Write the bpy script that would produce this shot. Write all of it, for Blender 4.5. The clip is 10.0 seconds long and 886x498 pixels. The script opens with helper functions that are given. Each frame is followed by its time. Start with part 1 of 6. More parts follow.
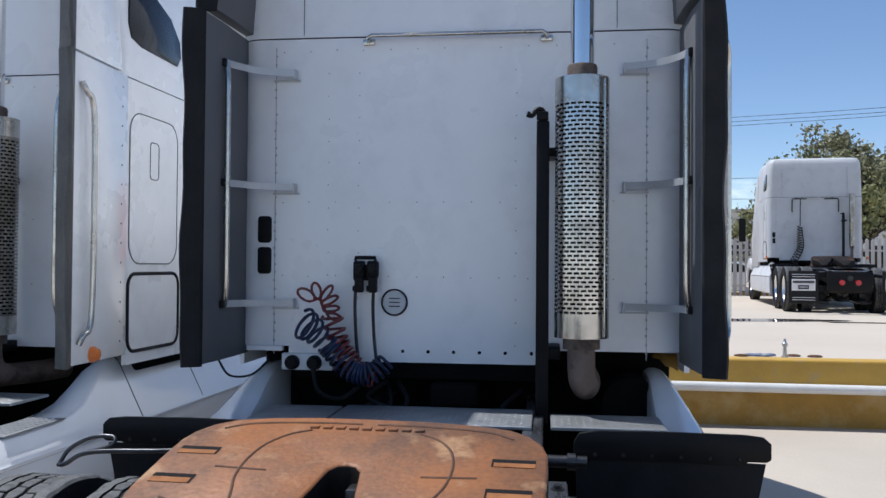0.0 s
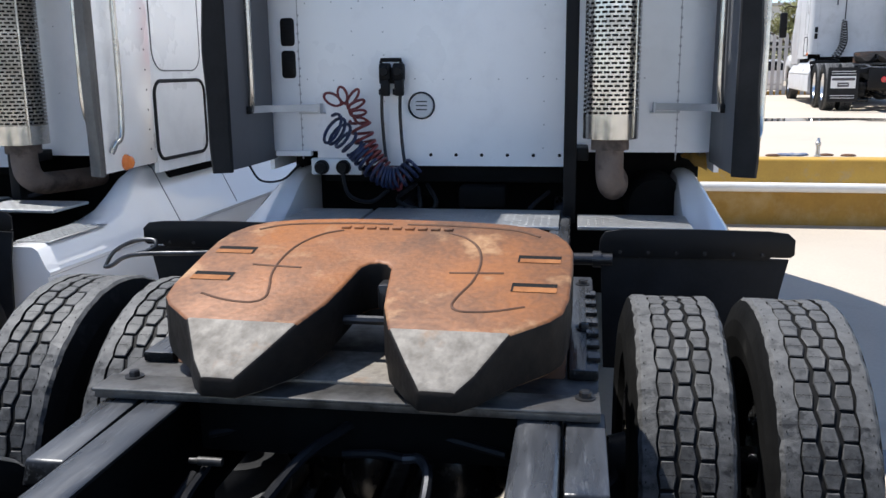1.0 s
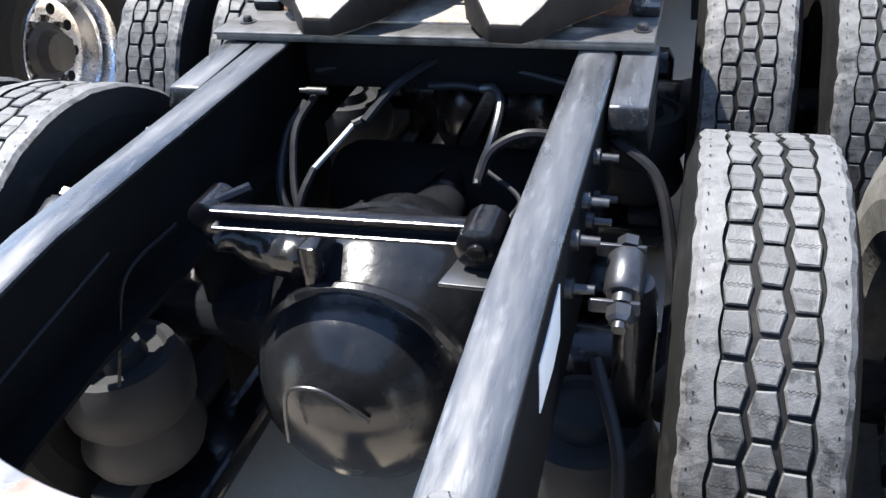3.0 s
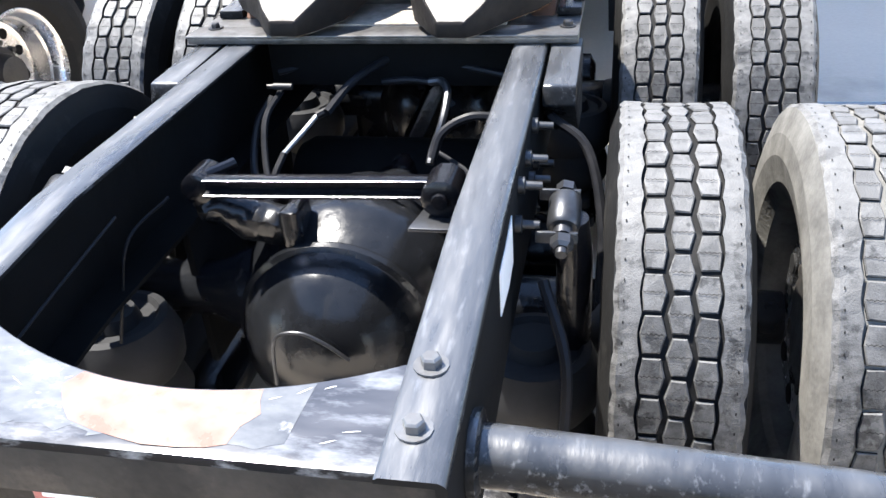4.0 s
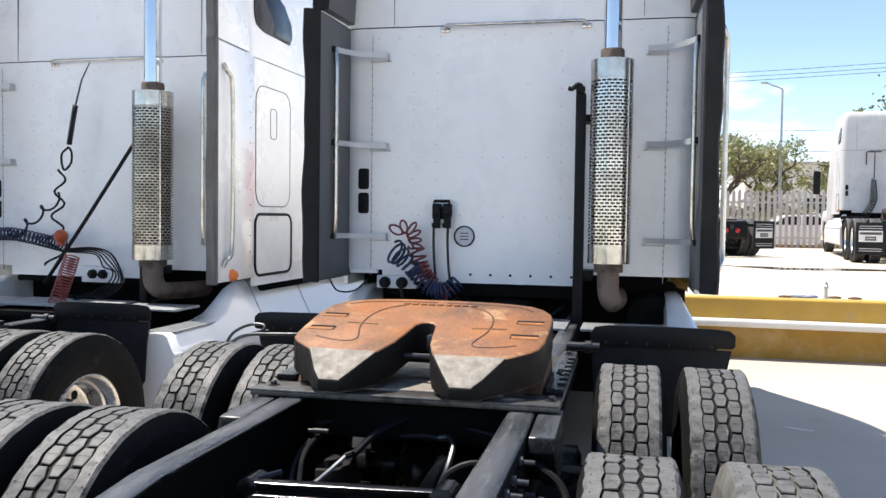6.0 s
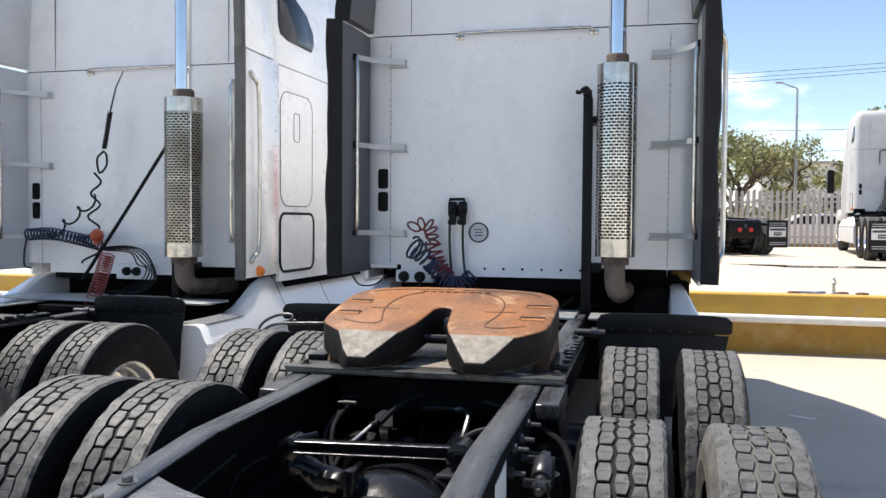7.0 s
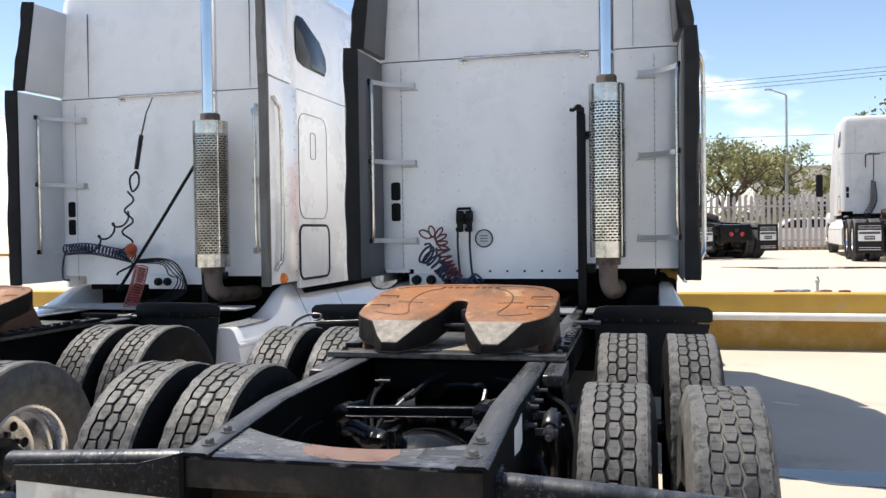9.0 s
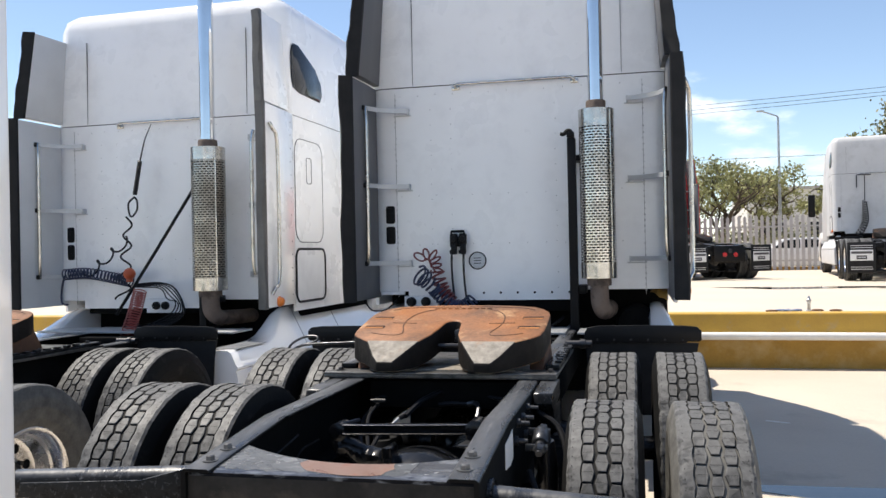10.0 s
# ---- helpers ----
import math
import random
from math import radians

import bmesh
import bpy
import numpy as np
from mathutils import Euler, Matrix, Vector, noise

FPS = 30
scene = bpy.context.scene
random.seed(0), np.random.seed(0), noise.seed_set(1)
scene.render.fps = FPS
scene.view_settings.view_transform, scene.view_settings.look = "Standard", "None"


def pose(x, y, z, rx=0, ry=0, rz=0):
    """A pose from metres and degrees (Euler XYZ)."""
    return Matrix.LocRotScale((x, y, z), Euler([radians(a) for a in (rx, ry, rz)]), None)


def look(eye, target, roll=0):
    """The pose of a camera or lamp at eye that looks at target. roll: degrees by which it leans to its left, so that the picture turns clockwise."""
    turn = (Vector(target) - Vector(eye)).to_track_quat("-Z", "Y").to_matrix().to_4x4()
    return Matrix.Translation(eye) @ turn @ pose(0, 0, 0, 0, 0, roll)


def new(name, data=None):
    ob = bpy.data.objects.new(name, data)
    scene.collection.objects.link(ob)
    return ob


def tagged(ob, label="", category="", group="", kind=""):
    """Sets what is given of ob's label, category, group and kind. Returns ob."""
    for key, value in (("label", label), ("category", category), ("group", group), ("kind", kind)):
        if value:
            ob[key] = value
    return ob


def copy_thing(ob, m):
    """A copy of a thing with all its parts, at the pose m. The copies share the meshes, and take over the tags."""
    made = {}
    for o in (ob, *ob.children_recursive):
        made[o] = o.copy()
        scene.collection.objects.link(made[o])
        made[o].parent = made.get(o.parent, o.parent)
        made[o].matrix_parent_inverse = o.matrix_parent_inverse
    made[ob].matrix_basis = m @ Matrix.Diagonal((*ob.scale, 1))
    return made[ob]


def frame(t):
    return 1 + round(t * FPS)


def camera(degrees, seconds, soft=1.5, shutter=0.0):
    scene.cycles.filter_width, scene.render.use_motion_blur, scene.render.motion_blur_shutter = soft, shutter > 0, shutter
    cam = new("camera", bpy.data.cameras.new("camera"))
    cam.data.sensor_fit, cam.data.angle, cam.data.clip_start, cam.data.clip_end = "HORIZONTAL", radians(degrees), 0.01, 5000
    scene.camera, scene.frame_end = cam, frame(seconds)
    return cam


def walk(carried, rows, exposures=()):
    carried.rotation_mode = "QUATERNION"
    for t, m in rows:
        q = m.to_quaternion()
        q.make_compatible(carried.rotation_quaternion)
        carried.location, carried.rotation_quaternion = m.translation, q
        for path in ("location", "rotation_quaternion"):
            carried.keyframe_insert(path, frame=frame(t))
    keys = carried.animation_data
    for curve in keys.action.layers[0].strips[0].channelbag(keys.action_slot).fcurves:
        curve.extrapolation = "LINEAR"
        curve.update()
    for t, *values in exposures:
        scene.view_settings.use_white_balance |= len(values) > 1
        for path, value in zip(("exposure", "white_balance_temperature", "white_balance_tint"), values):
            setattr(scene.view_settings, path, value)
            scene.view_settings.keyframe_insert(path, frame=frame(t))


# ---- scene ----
cam = camera(55.0, 10.0)
PATH = [
    (0, (0.455, -4.259, 1.68), (0.213, -2.275, 1.718), 0.4),
    (0.5, (0.454, -4.249, 1.675), (0.168, -2.276, 1.511), -0.3),
    (1, (0.46, -4.267, 1.669), (0.157, -2.334, 1.255), -0.6),
    (1.5, (0.484, -4.294, 1.659), (0.113, -2.433, 1.027), -1.4),
    (2, (0.546, -4.363, 1.684), (0.088, -2.598, 0.862), -2.4),
    (2.5, (0.586, -4.432, 1.685), (0.058, -2.767, 0.711), -3.8),
    (2.7, (0.594, -4.461, 1.661), (0.048, -2.83, 0.64), -3.9),
    (3.8, (0.612, -4.746, 1.678), (0.215, -3.179, 0.501), -5.8),
    (4, (0.613, -4.819, 1.664), (0.235, -3.142, 0.641), -4.1),
    (4.5, (0.672, -5.009, 1.649), (0.303, -3.151, 1.007), -2.3),
    (5, (0.758, -5.179, 1.622), (0.362, -3.259, 1.228), -0.0),
    (5.5, (0.751, -5.275, 1.605), (0.331, -3.331, 1.396), 0.5),
    (5.7, (0.719, -5.322, 1.614), (0.3, -3.37, 1.497), 0.4),
    (6.8, (0.775, -5.675, 1.595), (0.333, -3.725, 1.542), 1.9),
    (7, (0.793, -5.721, 1.579), (0.333, -3.776, 1.509), 0.4),
    (7.5, (0.82, -5.882, 1.568), (0.341, -3.943, 1.456), 0.6),
    (8, (0.791, -6.054, 1.562), (0.361, -4.104, 1.459), 0.1),
    (8.5, (0.817, -6.194, 1.563), (0.414, -4.236, 1.494), -0.3),
    (9, (0.834, -6.303, 1.549), (0.382, -4.355, 1.507), -0.8),
    (9.5, (0.841, -6.376, 1.543), (0.38, -4.43, 1.494), -0.4),
    (10, (0.871, -6.404, 1.548), (0.429, -4.453, 1.559), -1.2),
]
EXPOSURES = [
    (0.0, -0.06, 6000, 10), (0.5, 0.28, 6200, 10), (1.0, 0.44, 6300, 10), (1.5, 0.75, 6400, 10), (2.0, 1.35, 6400, 10), (2.5, 1.68, 6400, 10),
    (4.0, 2.15, 6500, 10), (4.5, 2.16, 6600, 10), (5.0, 1.7, 6700, 10), (5.5, 1.14, 6800, 10), (7.0, 0.6, 6900, 10), (8.0, 0.62, 7000, 10), (8.5, 0.66, 7000, 10), (9.1, 0.54, 7000, 10), (10.0, 0.5, 7000, 10),
]
walk(cam, [(t, look(eye, target, roll)) for t, eye, target, roll in PATH], EXPOSURES)

# ---- light ----
SUN_TRAVEL = Vector((0.44, -0.13, -1.0)).normalized()
world = bpy.data.worlds.new("sky")
scene.world = world
world.use_nodes = True
wn, wl = world.node_tree.nodes, world.node_tree.links
wn.clear()
w_out = wn.new("ShaderNodeOutputWorld")
w_bg = wn.new("ShaderNodeBackground")
w_bg.inputs["Strength"].default_value = 0.14
w_sky = wn.new("ShaderNodeTexSky")
w_sky.sky_type = "NISHITA"
w_sky.sun_disc = False
w_sky.sun_elevation = math.asin(-SUN_TRAVEL.z)
w_sky.sun_rotation = math.atan2(-SUN_TRAVEL.x, -SUN_TRAVEL.y)
w_sky.altitude = 1800
w_sky.air_density, w_sky.dust_density, w_sky.ozone_density = 1.0, 0.6, 1.6
# scattered fair-weather clouds, denser towards the horizon
w_co = wn.new("ShaderNodeTexCoord")
w_map = wn.new("ShaderNodeMapping")
w_map.inputs["Scale"].default_value = (1.0, 1.0, 2.6)
w_noise = wn.new("ShaderNodeTexNoise")
w_noise.inputs["Scale"].default_value = 3.2
w_noise.inputs["Detail"].default_value = 7.0
w_noise.inputs["Roughness"].default_value = 0.58
w_sep = wn.new("ShaderNodeSeparateXYZ")
w_low = wn.new("ShaderNodeMapRange")
for key, value in (("From Min", 0.02), ("From Max", 0.24), ("To Min", 0.14), ("To Max", -0.1)):
    w_low.inputs[key].default_value = value
w_add = wn.new("ShaderNodeMath")
w_ramp = wn.new("ShaderNodeMapRange")
w_ramp.interpolation_type = "SMOOTHSTEP"
w_ramp.inputs["From Min"].default_value = 0.56
w_ramp.inputs["From Max"].default_value = 0.74
w_mix = wn.new("ShaderNodeMix")
w_mix.data_type = "RGBA"
w_mix.inputs["B"].default_value = (9.5, 9.6, 9.8, 1)
wl.new(w_co.outputs["Generated"], w_map.inputs["Vector"])
wl.new(w_map.outputs[0], w_noise.inputs["Vector"])
wl.new(w_co.outputs["Generated"], w_sep.inputs[0])
wl.new(w_sep.outputs["Z"], w_low.inputs["Value"])
wl.new(w_noise.outputs["Fac"], w_add.inputs[0])
wl.new(w_low.outputs[0], w_add.inputs[1])
wl.new(w_add.outputs[0], w_ramp.inputs["Value"])
wl.new(w_ramp.outputs[0], w_mix.inputs["Factor"])
wl.new(w_sky.outputs[0], w_mix.inputs["A"])
wl.new(w_mix.outputs["Result"], w_bg.inputs["Color"])
wl.new(w_bg.outputs[0], w_out.inputs[0])

sun_data = bpy.data.lights.new("sun", "SUN")
sun_data.energy, sun_data.angle, sun_data.color = 5.0, radians(0.53), (1.0, 0.96, 0.9)
sun = new("sun", sun_data)
sun.matrix_world = look((0, 0, 20), Vector((0, 0, 20)) + SUN_TRAVEL)


# ---- materials ----
def material(name, base, second=None, scale=8.0, rough=0.5, rough_var=0.12, metal=0.0, bump=0.0, bump_scale=60.0,
             spots=None, spot_scale=3.0, spot_from=0.58, spot_to=0.66, coat=0.0, stretch=(1, 1, 1), dust_glare=None, dust_glare_amount=0.5, spec=0.5, coat_rough=0.06, top_spec=None, pieces=0.0):
    """A surface with colour drifting between base and second, fine relief, and optional stains (spots) and, on faces
    that look up, settled dust mixed with painted glare.
    """
    m = bpy.data.materials.new(name)
    m.use_nodes = True
    n, l = m.node_tree.nodes, m.node_tree.links
    p = n["Principled BSDF"]
    co = n.new("ShaderNodeTexCoord")
    mp = n.new("ShaderNodeMapping")
    mp.inputs["Scale"].default_value = stretch
    l.new(co.outputs["Object"], mp.inputs["Vector"])
    big = n.new("ShaderNodeTexNoise")
    big.inputs["Scale"].default_value, big.inputs["Detail"].default_value = scale, 5
    fine = n.new("ShaderNodeTexNoise")
    fine.inputs["Scale"].default_value, fine.inputs["Detail"].default_value = bump_scale, 4
    l.new(mp.outputs[0], big.inputs["Vector"])
    l.new(mp.outputs[0], fine.inputs["Vector"])
    both = n.new("ShaderNodeMath")
    both.operation = "MULTIPLY_ADD"
    both.inputs[1].default_value = 0.35
    l.new(fine.outputs["Fac"], both.inputs[0])
    l.new(big.outputs["Fac"], both.inputs[2])
    r = n.new("ShaderNodeMapRange")
    r.inputs["From Min"].default_value, r.inputs["From Max"].default_value = 0.45, 0.9
    l.new(both.outputs[0], r.inputs["Value"])
    mix = n.new("ShaderNodeMix")
    mix.data_type = "RGBA"
    mix.inputs["A"].default_value = (*base, 1)
    mix.inputs["B"].default_value = (*(second or [c * 0.8 for c in base]), 1)
    l.new(r.outputs[0], mix.inputs["Factor"])
    col = mix.outputs["Result"]
    if spots:
        sp = n.new("ShaderNodeTexNoise")
        sp.inputs["Scale"].default_value, sp.inputs["Detail"].default_value = spot_scale, 8
        sp.inputs["Roughness"].default_value = 0.65
        l.new(mp.outputs[0], sp.inputs["Vector"])
        sr = n.new("ShaderNodeMapRange")
        sr.inputs["From Min"].default_value, sr.inputs["From Max"].default_value = spot_from, spot_to
        l.new(sp.outputs["Fac"], sr.inputs["Value"])
        sm = n.new("ShaderNodeMix")
        sm.data_type = "RGBA"
        sm.inputs["B"].default_value = (*spots, 1)
        l.new(sr.outputs[0], sm.inputs["Factor"])
        l.new(col, sm.inputs["A"])
        col = sm.outputs["Result"]
    if pieces:
        # each loose piece a little lighter or darker
        gi = n.new("ShaderNodeNewGeometry")
        pr = n.new("ShaderNodeMapRange")
        pr.inputs["To Min"].default_value, pr.inputs["To Max"].default_value = 1 - pieces, 1 + pieces
        l.new(gi.outputs["Random Per Island"], pr.inputs["Value"])
        pm = n.new("ShaderNodeVectorMath")
        pm.operation = "SCALE"
        l.new(col, pm.inputs[0])
        l.new(pr.outputs[0], pm.inputs["Scale"])
        col = pm.outputs[0]
    rr = n.new("ShaderNodeMapRange")
    rr.inputs["From Min"].default_value, rr.inputs["From Max"].default_value = 0.4, 0.95
    rr.inputs["To Min"].default_value, rr.inputs["To Max"].default_value = max(0.02, rough - rough_var), min(1, rough + rough_var)
    l.new(both.outputs[0], rr.inputs["Value"])
    rough_out = rr.outputs[0]
    # faces that look up turn paler: settled dust, and glare put into the colour
    if dust_glare:
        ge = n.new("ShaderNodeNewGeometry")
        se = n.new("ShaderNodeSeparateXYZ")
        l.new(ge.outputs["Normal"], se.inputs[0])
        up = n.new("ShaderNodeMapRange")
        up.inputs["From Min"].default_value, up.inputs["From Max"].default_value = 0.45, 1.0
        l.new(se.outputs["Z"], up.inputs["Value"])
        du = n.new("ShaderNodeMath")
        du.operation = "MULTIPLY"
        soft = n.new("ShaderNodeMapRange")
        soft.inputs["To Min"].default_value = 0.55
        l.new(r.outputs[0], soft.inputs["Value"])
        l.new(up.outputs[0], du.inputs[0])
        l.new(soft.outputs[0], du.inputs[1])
        # stronger specular on up-facing faces only, to imitate glare there
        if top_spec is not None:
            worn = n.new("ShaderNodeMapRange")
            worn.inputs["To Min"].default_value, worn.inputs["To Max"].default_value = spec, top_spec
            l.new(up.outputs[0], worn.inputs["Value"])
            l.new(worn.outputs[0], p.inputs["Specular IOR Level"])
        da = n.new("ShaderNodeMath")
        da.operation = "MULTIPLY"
        da.inputs[1].default_value = dust_glare_amount
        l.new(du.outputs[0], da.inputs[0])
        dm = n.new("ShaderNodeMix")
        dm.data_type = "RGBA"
        dm.inputs["B"].default_value = (*dust_glare, 1)
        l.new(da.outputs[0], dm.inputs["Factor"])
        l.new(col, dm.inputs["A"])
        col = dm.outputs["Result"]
    l.new(col, p.inputs["Base Color"])
    l.new(rough_out, p.inputs["Roughness"])
    p.inputs["Metallic"].default_value = metal
    p.inputs["Coat Weight"].default_value = coat
    p.inputs["Coat Roughness"].default_value = coat_rough
    p.inputs["Specular IOR Level"].default_value = spec
    if bump:
        b = n.new("ShaderNodeBump")
        b.inputs["Strength"].default_value, b.inputs["Distance"].default_value = 1.0, bump
        l.new(fine.outputs["Fac"], b.inputs["Height"])
        l.new(b.outputs[0], p.inputs["Normal"])
    return m


WHITE = material("white_paint", (0.87, 0.875, 0.88), (0.82, 0.825, 0.835), 1.6, 0.3, 0.08, bump=0.001, bump_scale=6, coat=0.8, coat_rough=0.14,
                 spots=(0.72, 0.725, 0.735), spot_scale=3, spot_from=0.5, spot_to=0.85)
WHITE_WEATHERED = material("weathered_white_paint", (0.58, 0.585, 0.59), (0.5, 0.505, 0.51), 1.2, 0.55, 0.1, bump=0.001, bump_scale=6, spots=(0.36, 0.36, 0.35), spot_scale=2, spot_from=0.52, spot_to=0.85)
WHITE_GLOSS = material("white_gloss_paint", (0.87, 0.87, 0.87), (0.82, 0.82, 0.82), 1.4, 0.12, 0.06, bump=0.0008, bump_scale=6, coat=1.0, coat_rough=0.04, spec=0.8)
RED_PAINT = material("red_paint", (0.55, 0.03, 0.03), (0.45, 0.03, 0.03), 2, 0.3, 0.08, coat=0.4)
GREY_PANEL = material("grey_panel", (0.095, 0.1, 0.11), (0.12, 0.122, 0.13), 3, 0.55, 0.1, bump=0.0003, bump_scale=90)
PALE_PANEL = material("pale_panel", (0.62, 0.63, 0.64), (0.55, 0.56, 0.57), 3, 0.5, 0.1, bump=0.0003, bump_scale=90)
RIVET = material("dull_rivet", (0.3, 0.3, 0.31), (0.42, 0.42, 0.43), 20, 0.5, 0.1, metal=0.3)
RUBBER = material("black_rubber", (0.012, 0.0122, 0.013), (0.022, 0.0222, 0.0232), 9, 0.6, 0.12, bump=0.0006, bump_scale=70, spec=0.15)
BLACK_PLASTIC = material("black_plastic", (0.005, 0.005, 0.0055), (0.009, 0.009, 0.01), 9, 0.5, 0.12, bump=0.0003, bump_scale=60, spec=0.18)
# pale tint and gloss on the tops stand in for sky and sun glare
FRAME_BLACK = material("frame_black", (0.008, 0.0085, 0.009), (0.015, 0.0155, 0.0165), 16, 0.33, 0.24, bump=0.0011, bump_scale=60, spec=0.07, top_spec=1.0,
                       spots=(0.12, 0.124, 0.132), spot_scale=70, spot_from=0.56, spot_to=0.8, dust_glare=(0.115, 0.123, 0.14), dust_glare_amount=0.36, stretch=(1, 0.16, 1))
GREASY = material("greasy_black", (0.003, 0.003, 0.004), (0.008, 0.008, 0.0095), 7, 0.2, 0.12, bump=0.0016, bump_scale=40, spec=0.32,
                  spots=(0.035, 0.033, 0.03), spot_scale=11, spot_from=0.62, spot_to=0.74)
AXLE = material("oily_axle_casting", (0.0055, 0.006, 0.007), (0.012, 0.0127, 0.0145), 9, 0.2, 0.12, bump=0.0012, bump_scale=30, spec=0.36)
# near-black for parts in deep shade: the shade is in the colour
SHADE_BLACK = material("shade_black", (0.004, 0.004, 0.004), (0.008, 0.008, 0.008), 5, 0.85, 0.08, bump=0.002, bump_scale=20, spec=0.08)
# brighter metal that paints the sun glints along the torque rod
GLINT_STEEL = material("glint_steel", (0.26, 0.26, 0.27), (0.08, 0.08, 0.083), 14, 0.2, 0.1, metal=0.9, bump=0.0008, bump_scale=50)
FADED = material("faded_rubber", (0.1, 0.098, 0.095), (0.06, 0.058, 0.056), 4, 0.6, 0.1, bump=0.0005, bump_scale=50)
ALLOY = material("pale_alloy", (0.55, 0.56, 0.57), (0.45, 0.46, 0.47), 6, 0.4, 0.1, metal=0.35, bump=0.0002, bump_scale=90)
CHROME = material("chrome", (0.78, 0.79, 0.8), (0.7, 0.71, 0.72), 4, 0.06, 0.03, metal=1.0)
STAINLESS = material("stainless", (0.6, 0.58, 0.545), (0.45, 0.425, 0.385), 6, 0.24, 0.08, metal=1.0, bump=0.0004, bump_scale=24,
                     spots=(0.28, 0.25, 0.21), spot_scale=5, spot_from=0.55, spot_to=0.75)
TARNISHED = material("tarnished_stainless", (0.36, 0.34, 0.31), (0.24, 0.22, 0.19), 6, 0.3, 0.08, metal=1.0, bump=0.0004, bump_scale=24,
                     spots=(0.15, 0.125, 0.1), spot_scale=5, spot_from=0.52, spot_to=0.72)
ALUMINIUM = material("aluminium", (0.72, 0.72, 0.73), (0.6, 0.6, 0.61), 5, 0.28, 0.1, metal=1.0, bump=0.0003, bump_scale=80)
GALVANISED = material("galvanised", (0.52, 0.53, 0.54), (0.4, 0.41, 0.42), 9, 0.42, 0.1, metal=0.85, bump=0.0004, bump_scale=60)
BOLT_ZINC = material("bolt_zinc", (0.2, 0.2, 0.2), (0.1, 0.1, 0.103), 20, 0.4, 0.12, metal=0.7, bump=0.0005, bump_scale=70)
LAMP_RED = material("dull_red_lens", (0.3, 0.05, 0.045), (0.2, 0.035, 0.03), 12, 0.35, 0.1)
GALV_DARK = material("dark_zinc", (0.085, 0.087, 0.093), (0.035, 0.036, 0.039), 12, 0.36, 0.12, metal=0.75, bump=0.0005, bump_scale=70)
STEEL_DARK = material("dark_steel", (0.07, 0.07, 0.074), (0.035, 0.035, 0.037), 8, 0.4, 0.12, metal=0.8, bump=0.0006, bump_scale=60)
RUST_PIPE = material("heated_pipe", (0.12, 0.088, 0.072), (0.18, 0.14, 0.118), 9, 0.75, 0.1, metal=0.2, bump=0.001, bump_scale=70,
                     spots=(0.05, 0.036, 0.03), spot_scale=8, spot_from=0.5, spot_to=0.66)
TYRE = material("tyre_rubber", (0.005, 0.005, 0.005), (0.01, 0.0098, 0.0095), 6, 0.66, 0.1, bump=0.0007, bump_scale=55, spec=0.15,
                spots=(0.035, 0.033, 0.03), spot_scale=7, spot_from=0.58, spot_to=0.78)
TREAD = material("dusty_tread", (0.085, 0.084, 0.082), (0.03, 0.0296, 0.0288), 42, 0.62, 0.12, bump=0.0012, bump_scale=300, spec=0.3, coat=0.12, coat_rough=0.45,
                 spots=(0.014, 0.0138, 0.0134), spot_scale=24, spot_from=0.54, spot_to=0.62, dust_glare=(0.25, 0.25, 0.25), dust_glare_amount=0.3, pieces=0.28)
# dusty sidewall, lightened further to hold the sunlight in its colour
TYRE_DUSTY_SUNLIT = material("dust_coated_tyre", (0.15, 0.145, 0.132), (0.075, 0.072, 0.066), 14, 0.75, 0.1, bump=0.001, bump_scale=90, spec=0.2, stretch=(1, 1, 1))
GROOVE = material("groove_rubber", (0.005, 0.005, 0.005), (0.01, 0.01, 0.01), 20, 0.85, 0.05, spec=0.2)
HUB_BLACK = material("hub_black", (0.02, 0.02, 0.02), (0.05, 0.045, 0.04), 20, 0.5, 0.15, metal=0.3, bump=0.001, bump_scale=80)
CONCRETE = material("yard_concrete", (0.52, 0.455, 0.375), (0.42, 0.365, 0.3), 0.5, 0.85, 0.06, bump=0.0015, bump_scale=45,
                    spots=(0.29, 0.25, 0.21), spot_scale=0.8, spot_from=0.6, spot_to=0.8)
PLATFORM = material("platform_concrete", (0.56, 0.49, 0.4), (0.5, 0.43, 0.35), 0.4, 0.88, 0.06, bump=0.0015, bump_scale=45,
                    spots=(0.36, 0.31, 0.25), spot_scale=0.6, spot_from=0.62, spot_to=0.8)
YELLOW = material("yellow_kerb_paint", (0.55, 0.33, 0.045), (0.44, 0.26, 0.045), 2.5, 0.6, 0.1, bump=0.0012, bump_scale=40,
                  spots=(0.36, 0.28, 0.17), spot_scale=3.2, spot_from=0.54, spot_to=0.7)
YELLOW_WORN = material("worn_yellow_paint", (0.4, 0.225, 0.03), (0.29, 0.16, 0.025), 2.5, 0.7, 0.1, bump=0.002, bump_scale=30,
                       spots=(0.46, 0.33, 0.15), spot_scale=2.6, spot_from=0.5, spot_to=0.85)
PIPE_WHITE = material("white_pipe_paint", (0.72, 0.71, 0.68), (0.62, 0.6, 0.56), 5, 0.5, 0.1, bump=0.0006, bump_scale=50)
FENCE_WHITE = material("fence_paint", (0.5, 0.48, 0.46), (0.4, 0.385, 0.37), 3, 0.7, 0.1)
AMBER = material("amber_lens", (0.75, 0.2, 0.02), (0.6, 0.14, 0.02), 20, 0.15, 0.05, coat=0.5)
RED_LENS = material("red_lens", (0.55, 0.03, 0.03), (0.42, 0.02, 0.02), 20, 0.15, 0.05, coat=0.5)
HOSE_RED = material("red_hose", (0.2, 0.03, 0.028), (0.13, 0.025, 0.025), 9, 0.4, 0.1)
